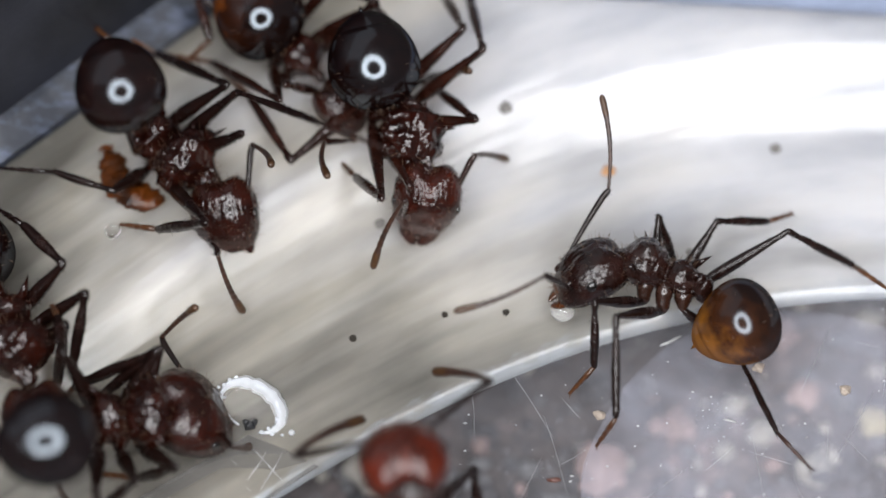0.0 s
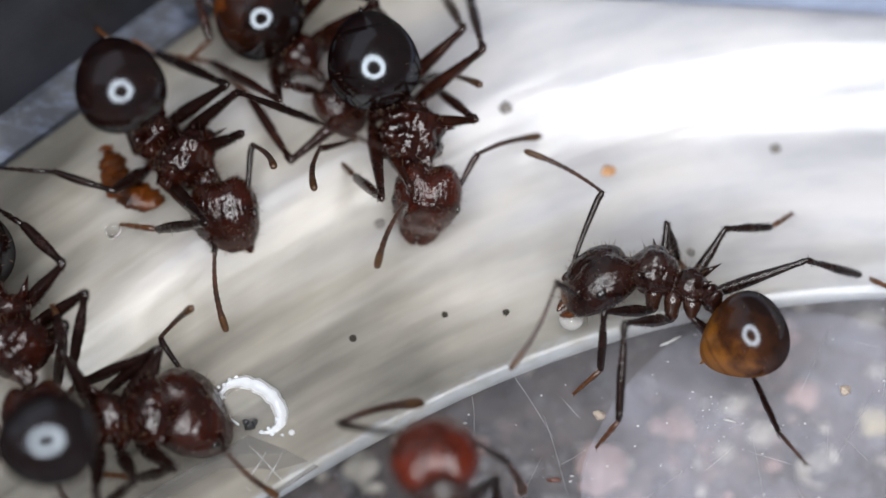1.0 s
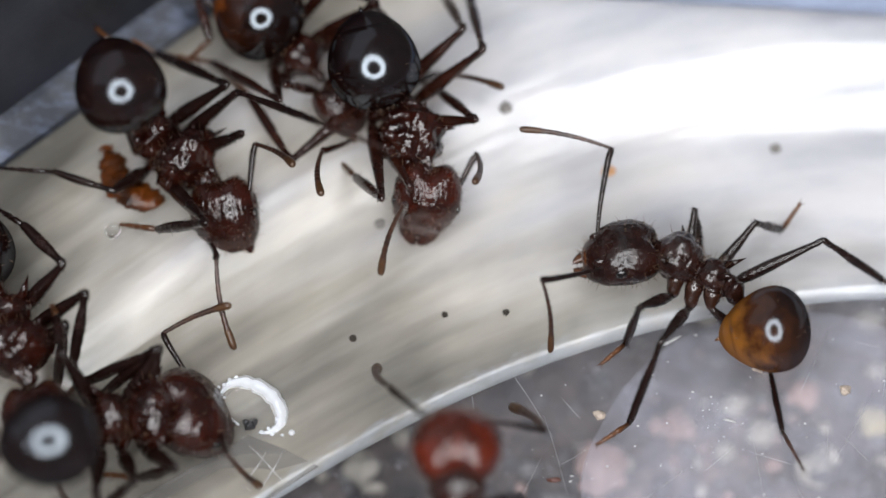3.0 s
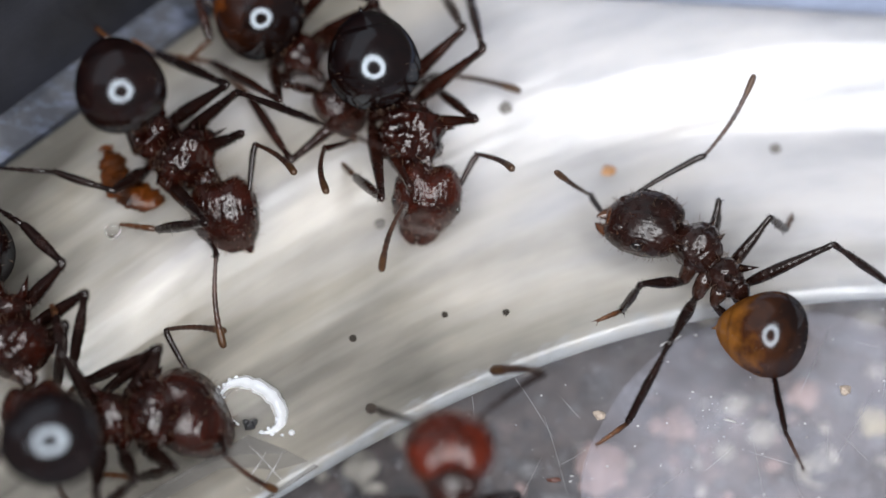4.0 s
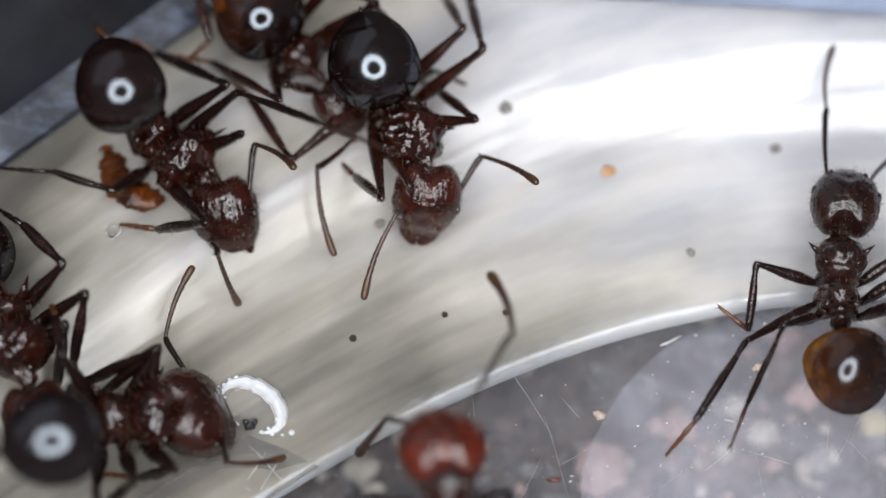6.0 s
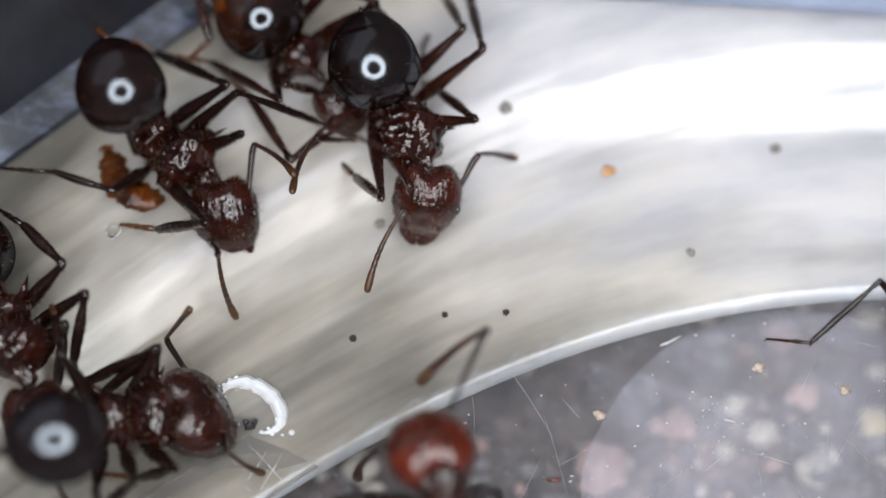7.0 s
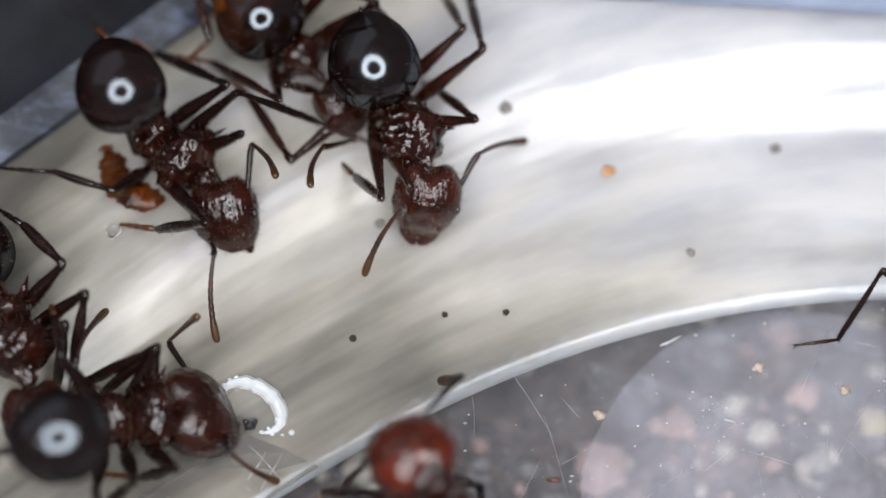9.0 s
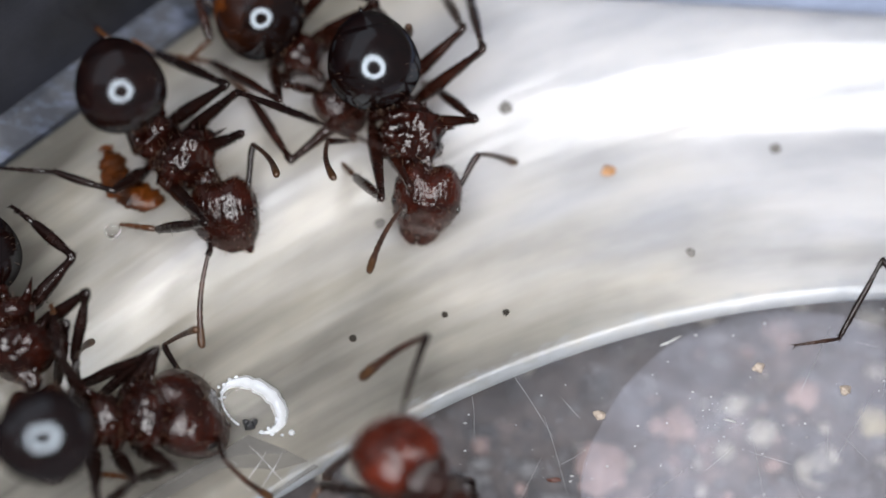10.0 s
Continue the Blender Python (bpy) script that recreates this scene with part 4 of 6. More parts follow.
            (5, (4.67, 2.38, 1.32), (2.92, 3.29, 1.88)),
            (5.5, (5.77, 2.86, 1.93), (5.04, 4.43, 3.02)),
            (5.7, (7.70, 2.82, 1.65), (8.17, 4.77, 1.22)),
        ] + [
            (6.8, (11.13, 2.31, 1.61), (11.07, 4.34, 1.37)),
            (10, (11.54, 2.42, 1.44), (11.36, 4.45, 1.22)),
        ],
        "r": [
            (0, (3.64, 0.21, 2.13), (3.49, 1.89, 3.29)),
            (0.5, (3.76, 0.19, 2.10), (2.46, 1.42, 1.10)),
            (1, (3.49, 0.10, 2.21), (1.83, 1.30, 2.02)),
            (1.5, (4.12, 0.21, 2.39), (2.47, 0.92, 1.41)),
            (2, (3.91, 0.44, 2.54), (1.94, 0.98, 2.67)),
            (2.5, (2.51, 0.84, 2.03), (0.46, 0.84, 2.02)),
            (3.8, (5.44, 0.49, 2.42), (6.55, 1.95, 3.34)),
            (4, (5.80, 1.10, 2.16), (6.86, 2.47, 3.26)),
            (4.5, (7.87, 2.12, 1.02), (9.66, 3.12, 1.10)),
            (5, (8.24, 2.77, 1.76), (9.36, 4.06, 2.89)),
            (5.5, (9.04, 2.06, 0.83), (9.94, 1.62, 2.62)),
            (5.7, (9.20, 1.99, 0.48), (10.22, 1.06, 1.99)),
        ] + [
            (6.8, (12.87, 1.86, 1.58), (14.14, 3.36, 0.98)),
            (10, (13.27, 1.95, 1.46), (14.44, 3.49, 0.79)),
        ],
    },
}
ANT_B = {
    "body": [
        (0, (-1.32, 3.13, 2.20), (-0.40, 0.86, 2.00), (0.10, 0.00, 1.00)),
    ],
    "head": [
        (0, (-0.24, 0.83, 2.00), (-0.53, -0.04, 0.70), (0.15, -0.20, 1.00)),
    ],
    "gaster": [
        (0, (-1.55, 2.80, 3.40), (-1.80, 3.76, 3.90)),
    ],
    "legs": {
        "mr": [
            (0, (-1.32, -0.53, 2.90), (-1.98, 1.05, 1.40), (-2.27, 1.64, 1.00)),
        ],
        "hr": [
            (0, (-3.39, 1.25, 1.70), (-4.40, 3.18, 1.50), (-5.16, 4.12, 1.20)),
        ],
        "fr": [
            (0, (-0.73, 0.20, 2.28), (-0.62, 0.42, 0.78), (-0.50, 0.38, 0.38)),
        ],
        "fl": [
            (0, (0.72, 1.41, 3.10), (-0.12, 3.24, 1.60), (-0.50, 3.74, 1.20)),
        ],
        "ml": [
            (0, (0.89, 3.21, 3.22), (0.55, 6.01, 1.72), (0.47, 6.96, 1.32)),
        ],
        "hl": [
            (0, (0.45, 3.80, 3.18), (0.01, 5.88, 1.68), (-0.32, 7.00, 1.28)),
        ],
    },
    "antennae": {
        "l": [
            (0, (0.70, 1.04, 2.25), (1.45, 1.99, 0.66)),
            (0.5, (0.77, 1.29, 1.92), (1.62, 2.47, 0.55)),
            (1, (0.77, 1.29, 1.92), (2.19, 2.37, 1.02)),
            (1.5, (0.77, 1.29, 1.92), (1.70, 1.96, 0.28)),
            (2, (0.75, 1.29, 1.93), (1.39, -0.00, 3.31)),
            (2.5, (0.75, 1.29, 1.93), (0.66, -0.33, 3.09)),
            (3.8, (0.76, 1.29, 1.92), (0.74, -0.17, 3.29)),
            (4.5, (0.77, 1.29, 1.92), (2.32, 2.34, 1.23)),
            (5, (0.93, 1.21, 1.88), (2.60, 2.00, 1.11)),
            (5.5, (0.88, 1.23, 1.89), (1.81, 1.61, 0.16)),
            (5.7, (0.88, 1.24, 1.89), (1.48, -0.18, 3.17)),
            (6.8, (0.78, 1.28, 1.92), (1.69, 2.31, 0.46)),
        ] + [
            (7.5, (0.80, 1.27, 1.91), (1.65, 1.86, 0.20)),
            (9, (0.78, 1.28, 1.92), (1.88, 2.45, 0.72)),
            (9.5, (0.78, 1.28, 1.92), (1.88, 2.25, 0.55)),
            (10, (0.78, 1.28, 1.92), (1.69, 2.09, 0.33)),
        ],
        "r": [
            (0, (-0.83, -0.53, 2.84), (-1.54, -1.14, 1.07)),
            (1, (-0.83, -0.59, 2.81), (-1.46, -1.07, 0.98)),
            (2.5, (-0.83, -0.59, 2.81), (-1.38, -1.32, 1.04)),
            (4.5, (-0.83, -0.59, 2.81), (-1.35, -1.09, 0.95)),
            (5, (-0.83, -0.70, 2.76), (-1.41, -1.28, 0.94)),
            (5.5, (-1.03, -0.79, 2.72), (-1.84, -2.37, 1.79)),
            (5.7, (-1.03, -0.79, 2.72), (-1.79, -2.38, 1.78)),
            (6.8, (-0.88, -0.73, 2.75), (-1.52, -2.05, 1.40)),
            (7.5, (-0.88, -0.70, 2.77), (-1.98, -1.58, 1.34)),
            (9, (-0.86, -0.65, 2.79), (-1.73, -1.37, 1.14)),
            (10, (-0.86, -0.65, 2.79), (-1.63, -1.24, 1.04)),
        ],
    },
}
ANT_C = {
    "body": [
        (0, (-3.82, 4.81, 2.0), (-2.87, 3.6, 1.8), (0.00, 0.00, 1.00)),
    ],
    "head": [
        (0, (-2.67, 3.06, 1.9), (-2.02, 2.64, 1.3), (0.00, 0.00, 1.00)),
    ],
    "gaster": [
        (0, (-4.20, 4.69, 2.60), (-4.93, 5.53, 2.80)),
    ],
    "legs": {
        "fr": [
            (0, (-3.48, 2.34, 3.11), (-2.86, 3.20, 1.61), (-2.37, 3.36, 1.21)),
        ],
        "mr": [
            (0, (-3.59, 1.96, 3.04), (-5.27, 4.06, 1.54), (-6.61, 4.59, 1.14)),
        ],
        "hr": [
            (0, (-5.64, 5.35, 2.50), (-5.27, 4.22, 2.20), (-5.88, 3.80, 1.80)),
        ],
        "fl": [
            (0, (-1.57, 4.54, 3.16), (-1.09, 4.77, 1.66), (-0.83, 4.58, 1.26)),
        ],
        "ml": [
            (0, (-1.47, 4.54, 3.11), (-2.41, 6.26, 1.61), (-2.96, 7.05, 1.21)),
        ],
        "hl": [
            (0, (-2.35, 5.28, 3.13), (-1.76, 7.06, 1.63), (-1.11, 7.70, 1.23)),
        ],
    },
    "antennae": {
        "r": [
            (0, (-2.62, 1.39, 2.28), (-2.49, -0.27, 3.39)),
            (0.5, (-2.58, 1.35, 2.23), (-2.43, -0.33, 3.31)),
            (1.5, (-2.87, 1.27, 2.02), (-3.14, -0.49, 2.95)),
            (2, (-2.81, 1.27, 2.06), (-2.93, -0.56, 2.86)),
            (2.5, (-2.68, 1.26, 2.08), (-2.71, -0.50, 3.02)),
            (3.8, (-2.62, 1.28, 2.12), (-2.52, -0.46, 3.11)),
            (4.5, (-2.62, 1.35, 2.23), (-2.54, -0.46, 3.07)),
            (5, (-2.79, 1.16, 1.84), (-1.92, -0.04, 0.49)),
            (5.5, (-2.64, 1.03, 1.42), (-2.02, -0.58, 0.40)),
            (5.7, (-2.64, 1.03, 1.42), (-2.02, -0.58, 0.40)),
            (6.8, (-2.99, 1.52, 2.32), (-3.64, -0.33, 2.73)),
            (7.5, (-2.62, 1.35, 2.23), (-2.37, -0.39, 3.18)),
        ] + [
            (9, (-2.65, 1.32, 2.17), (-2.86, -0.38, 3.21)),
            (10, (-2.55, 1.39, 2.29), (-2.36, -0.29, 3.36)),
        ],
        "l": [
            (0, (-0.18, 3.79, 1.43), (0.60, 2.80, 2.98)),
            (1, (-0.18, 3.79, 1.44), (0.83, 2.62, 2.70)),
            (1.5, (-0.17, 3.77, 1.41), (0.65, 2.16, 2.27)),
            (2, (-0.17, 3.77, 1.41), (0.91, 2.13, 1.81)),
            (2.5, (-0.19, 3.82, 1.46), (1.03, 2.71, 2.58)),
            (4.5, (-0.18, 3.77, 1.42), (1.79, 3.45, 1.26)),
            (5, (-0.15, 3.67, 1.35), (1.78, 3.21, 1.11)),
            (5.5, (-0.14, 3.60, 1.30), (1.62, 2.79, 0.81)),
            (5.7, (-0.17, 3.73, 1.39), (1.49, 2.78, 0.78)),
            (6.8, (-0.43, 3.81, 2.12), (-0.18, 5.35, 0.86)),
            (8.5, (-0.50, 3.73, 2.23), (-1.04, 2.42, 3.64)),
            (9.5, (-0.62, 4.45, 1.90), (-1.05, 3.20, 3.40)),
        ] + [
            (10, (-0.82, 4.59, 2.02), (-0.77, 3.49, 3.69)),
        ],
    },
}
ANT_D = {
    "body": [
        (0, (-6.65, 2.05, 1.80), (-5.02, 0.74, 1.50), (0.00, 0.00, 1.00)),
    ],
    "head": [
        (0, (-4.97, 0.72, 1.60), (-4.64, -0.63, 0.60), (-0.25, -0.10, 1.00)),
    ],
    "gaster": [
        (0, (-6.84, 0.61, 5.61), (-7.21, 1.54, 5.91)),
    ],
    "legs": {
        "fr": [
            (0, (-5.09, -1.22, 3.01), (-6.30, -0.43, 1.51), (-7.16, -0.05, 1.11)),
        ],
        "mr": [
            (0, (-7.28, 0.33, 1.90), (-8.64, 0.89, 1.80), (-9.98, 1.07, 1.70)),
        ],
        "hr": [
            (0, (-7.18, 3.0, 2.6), (-7.5, 4.01, 2.4), (-8.08, 4.79, 2.2)),
        ],
        "fl": [
            (0, (-4.40, 1.06, 3.08), (-5.21, 1.68, 1.58), (-5.52, 1.75, 1.18)),
        ],
        "ml": [
            (0, (-4.53, 2.08, 3.20), (-2.68, 0.07, 5.00), (-1.07, -1.49, 6.20)),
        ],
        "hl": [
            (0, (-4.77, 2.37, 3.06), (-6.56, 4.29, 1.56), (-8.16, 5.53, 1.16)),
        ],
    },
    "antennae": {
        "l": [
            (0, (-4.24, 1.46, 2.06), (-3.71, 0.04, 3.37)),
            (1, (-4.24, 1.46, 2.06), (-3.66, 0.03, 3.32)),
            (2.5, (-4.16, 1.34, 2.26), (-3.26, 0.06, 3.50)),
            (4.5, (-4.16, 1.34, 2.26), (-3.20, -0.14, 3.20)),
            (5.5, (-4.16, 1.34, 2.26), (-3.22, 0.03, 3.43)),
            (7.5, (-4.19, 1.35, 2.26), (-3.23, -0.16, 3.16)),
            (9, (-4.23, 1.35, 2.26), (-3.61, -0.23, 3.33)),
            (10, (-4.22, 1.46, 2.07), (-3.60, -0.09, 3.17)),
        ],
        "r": [
            (0, (-4.87, -1.64, 2.42), (-4.41, -1.94, 0.50)),
            (0.5, (-4.88, -1.64, 2.42), (-4.50, -2.27, 0.56)),
            (1, (-4.93, -1.60, 2.47), (-4.75, -2.55, 0.72)),
            (1.5, (-4.93, -1.63, 2.44), (-4.52, -2.70, 0.81)),
            (2, (-4.83, -1.69, 2.37), (-4.25, -2.51, 0.65)),
            (2.5, (-4.83, -1.73, 2.33), (-4.28, -3.02, 0.90)),
            (3.8, (-5.01, -1.70, 2.40), (-4.96, -3.43, 1.40)),
            (4.5, (-4.63, -1.66, 2.33), (-4.33, -1.96, 0.38)),
            (5, (-4.71, -1.64, 2.38), (-4.25, -1.67, 0.43)),
            (5.5, (-4.87, -1.64, 2.42), (-4.45, -1.55, 0.47)),
            (6.8, (-4.87, -1.64, 2.42), (-4.64, -1.98, 0.46)),
            (7.5, (-4.83, -1.71, 2.35), (-4.38, -2.32, 0.50)),
        ] + [
            (9, (-4.95, -1.65, 2.43), (-4.93, -2.92, 0.89)),
            (9.5, (-5.00, -1.65, 2.44), (-5.00, -3.26, 1.24)),
            (10, (-5.07, -1.66, 2.44), (-5.20, -3.39, 1.45)),
        ],
    },
}
ANT_E = {
    "body": [
        (0, (-7.43, -5.17, 1.50), (-5.95, -5.02, 1.40), (0.00, 0.00, 1.00)),
        (6, (-7.35, -5.17, 1.50), (-5.87, -5.02, 1.40), (0.00, 0.00, 1.00)),
        (9, (-7.31, -5.17, 1.50), (-5.80, -5.02, 1.40), (0.00, 0.00, 1.00)),
        (10, (-7.52, -5.20, 1.50), (-6.01, -5.05, 1.40), (0.00, 0.00, 1.00)),
    ],
    "head": [
        (0, (-6.00, -5.01, 1.45), (-4.85, -4.51, 0.35), (0.00, 0.00, 1.00)),
        (6, (-5.93, -5.01, 1.45), (-4.78, -4.51, 0.35), (0.00, 0.00, 1.00)),
        (9, (-5.86, -5.01, 1.45), (-4.70, -4.51, 0.35), (0.00, 0.00, 1.00)),
        (10, (-6.06, -5.03, 1.45), (-4.91, -4.54, 0.35), (0.00, 0.00, 1.00)),
    ],
    "gaster": [
        (0, (-7.94, -7.57, 4.97), (-8.87, -8.02, 5.27)),
        (6, (-7.81, -7.57, 4.97), (-8.75, -8.02, 5.27)),
        (9, (-7.68, -7.50, 4.97), (-8.64, -7.96, 5.27)),
        (10, (-7.99, -7.50, 4.97), (-8.93, -7.96, 5.27)),
    ],
    "legs": {
        "fl": [
            (0, (-5.99, -3.91, 2.31), (-7.37, -4.23, 0.81), (-7.77, -4.29, 0.41)),
            (10, (-6.07, -3.93, 2.31), (-7.43, -4.25, 0.79), (-7.78, -4.25, 0.34)),
        ],
        "ml": [
            (0, (-6.05, -3.98, 2.32), (-7.99, -4.03, 0.82), (-8.16, -4.01, 0.42)),
            (10, (-6.14, -4.01, 2.33), (-8.00, -4.02, 0.72), (-8.17, -3.96, 0.33)),
        ],
        "hl": [
            (0, (-7.99, -4.33, 2.80), (-8.22, -3.19, 2.40), (-8.39, -2.79, 2.20)),
            (10, (-8.09, -4.32, 2.79), (-8.30, -3.18, 2.38), (-8.42, -2.77, 2.17)),
        ],
        "fr": [
            (0, (-5.55, -6.74, 2.20), (-6.45, -6.18, 0.70), (-7.51, -5.86, 0.30)),
        ],
        "mr": [
            (0, (-6.38, -7.04, 2.23), (-7.22, -6.93, 0.73), (-7.61, -7.12, 0.33)),
        ],
        "hr": [
            (0, (-7.18, -7.33, 2.27), (-7.14, -7.35, 0.77), (-7.10, -7.55, 0.37)),
        ],
    },
    "antennae": {
        "l": [
            (0, (-6.14, -2.86, 0.93), (-5.28, -2.95, 2.39)),
            (1, (-6.16, -2.89, 0.98), (-5.36, -3.02, 2.47)),
            (1.5, (-6.10, -2.89, 1.18), (-5.77, -1.29, 0.72)),
            (2, (-6.07, -2.86, 1.12), (-5.67, -1.25, 0.75)),
            (2.5, (-6.11, -2.86, 0.92), (-5.31, -2.88, 2.42)),
            (3.8, (-6.00, -3.02, 1.56), (-4.81, -2.48, 0.48)),
            (4.5, (-6.00, -2.86, 1.19), (-4.80, -2.12, 0.24)),
            (5, (-6.02, -2.82, 0.68), (-5.13, -3.27, 2.06)),
            (5.5, (-6.02, -2.82, 0.69), (-5.88, -1.14, 0.90)),
            (5.7, (-6.06, -2.85, 0.86), (-5.74, -1.18, 0.78)),
            (6.8, (-6.04, -2.86, 1.01), (-5.35, -3.07, 2.54)),
            (7.5, (-6.01, -2.86, 0.58), (-5.52, -2.93, 2.20)),
        ] + [
            (8, (-6.07, -2.88, 0.80), (-6.62, -1.28, 0.66)),
            (8.5, (-6.00, -2.85, 0.74), (-5.73, -2.78, 2.41)),
            (9, (-6.00, -2.85, 0.75), (-5.25, -3.10, 2.25)),
            (9.5, (-6.04, -2.83, 0.71), (-5.45, -2.99, 2.30)),
            (10, (-6.11, -2.84, 0.59), (-5.28, -3.28, 2.01)),
        ],
        "r": [
            (0, (-4.44, -6.08, 1.91), (-4.18, -5.28, 0.44)),
            (1, (-4.55, -6.18, 1.86), (-3.51, -6.55, 0.56)),
            (1.5, (-4.55, -6.18, 1.86), (-3.88, -6.00, 0.31)),
            (2, (-4.55, -6.18, 1.86), (-4.12, -5.96, 0.23)),
            (2.5, (-4.55, -6.18, 1.86), (-4.07, -5.96, 0.24)),
            (3.8, (-4.55, -6.22, 1.81), (-3.69, -6.47, 0.37)),
            (4.5, (-4.60, -6.29, 1.75), (-3.30, -6.01, 0.70)),
            (5, (-4.62, -6.35, 1.67), (-3.56, -5.70, 0.51)),
            (5.5, (-4.38, -6.40, 1.47), (-3.13, -5.66, 0.59)),
            (5.7, (-4.56, -6.38, 1.60), (-3.27, -5.60, 0.82)),
            (6.8, (-4.55, -6.19, 1.87), (-3.89, -5.91, 0.33)),
            (7.5, (-4.55, -6.14, 1.92), (-3.75, -5.86, 0.44)),
        ] + [
            (9, (-4.49, -6.19, 1.87), (-3.52, -6.16, 0.47)),
            (9.5, (-4.73, -6.32, 1.74), (-4.16, -6.35, 0.14)),
            (10, (-4.61, -6.29, 1.76), (-3.67, -6.47, 0.36)),
        ],
    },
}
ANT_F = {
    "body": [
        (0, (-9.50, -2.54, 1.90), (-8.80, -4.58, 1.80), (0.30, 0.00, 1.00)),
        (9, (-9.50, -2.54, 1.90), (-8.80, -4.58, 1.80), (0.30, 0.00, 1.00)),
        (10, (-9.41, -2.61, 1.90), (-8.70, -4.65, 1.80), (0.30, 0.00, 1.00)),
    ],
    "head": [
        (0, (-8.76, -4.65, 1.80), (-8.37, -5.96, 1.20), (0.00, 0.00, 1.00)),
        (9, (-8.76, -4.65, 1.80), (-8.37, -5.96, 1.20), (0.00, 0.00, 1.00)),
        (10, (-8.67, -4.73, 1.80), (-8.31, -6.04, 1.20), (0.00, 0.00, 1.00)),
    ],
    "gaster": [
        (0, (-10.35, -1.36, 2.20), (-11.04, -0.17, 2.40)),
        (9, (-10.35, -1.36, 2.20), (-11.04, -0.17, 2.40)),
        (10, (-10.20, -1.43, 2.20), (-10.88, -0.25, 2.40)),
    ],
    "legs": {
        "fl": [
            (0, (-8.06, -3.31, 2.31), (-8.35, -3.98, 0.81), (-8.28, -4.04, 0.41)),
        ],
        "ml": [
            (0, (-7.61, -2.83, 2.80), (-7.95, -3.73, 1.40), (-7.91, -3.72, 0.60)),
        ],
        "hl": [
            (0, (-8.13, -2.13, 2.80), (-9.10, -1.00, 2.60), (-9.66, -0.50, 2.40)),
            (9, (-8.13, -2.13, 2.80), (-9.10, -1.00, 2.60), (-9.66, -0.50, 2.40)),
            (10, (-7.96, -1.80, 2.56), (-8.92, -0.71, 2.20), (-9.47, -0.18, 2.06)),
        ],
        "fr": [
            (0, (-10.05, -4.52, 2.54), (-10.74, -4.36, 1.04), (-11.03, -4.56, 0.64)),
        ],
        "mr": [
            (0, (-10.29, -4.02, 2.86), (-10.99, -3.85, 1.36), (-11.27, -4.04, 0.96)),
        ],
        "hr": [
            (0, (-10.51, -2.68, 2.95), (-11.47, -1.04, 1.45), (-11.96, -0.34, 1.05)),
        ],
    },
    "antennae": {
        "r": [
            (0, (-9.12, -6.78, 2.98), (-9.73, -6.45, 1.10)),
        ],
        "l": [
            (0, (-7.99, -7.14, 2.40), (-7.86, -6.78, 0.44)),
            (4.75, (-7.99, -7.14, 2.40), (-7.86, -6.78, 0.44)),
            (5.25, (-7.74, -3.77, 2.3), (-6.99, -1.34, 1.0)),
            (5.5, (-7.74, -3.77, 2.3), (-6.69, -2.14, 1.0)),
            (5.75, (-7.74, -3.77, 2.3), (-6.92, -2.64, 1.0)),
            (6.25, (-7.99, -7.14, 2.40), (-7.86, -6.78, 0.44)),
            (8.5, (-7.99, -7.14, 2.40), (-7.86, -6.78, 0.44)),
            (9, (-7.74, -3.77, 2.3), (-7.23, -1.95, 1.0)),
            (9.25, (-7.74, -3.77, 2.3), (-7.02, -2.72, 1.0)),
            (9.5, (-7.74, -3.77, 2.3), (-7.48, -2.87, 1.0)),
            (10, (-7.74, -3.77, 2.3), (-7.69, -3.1, 1.0)),
        ],
    },
}
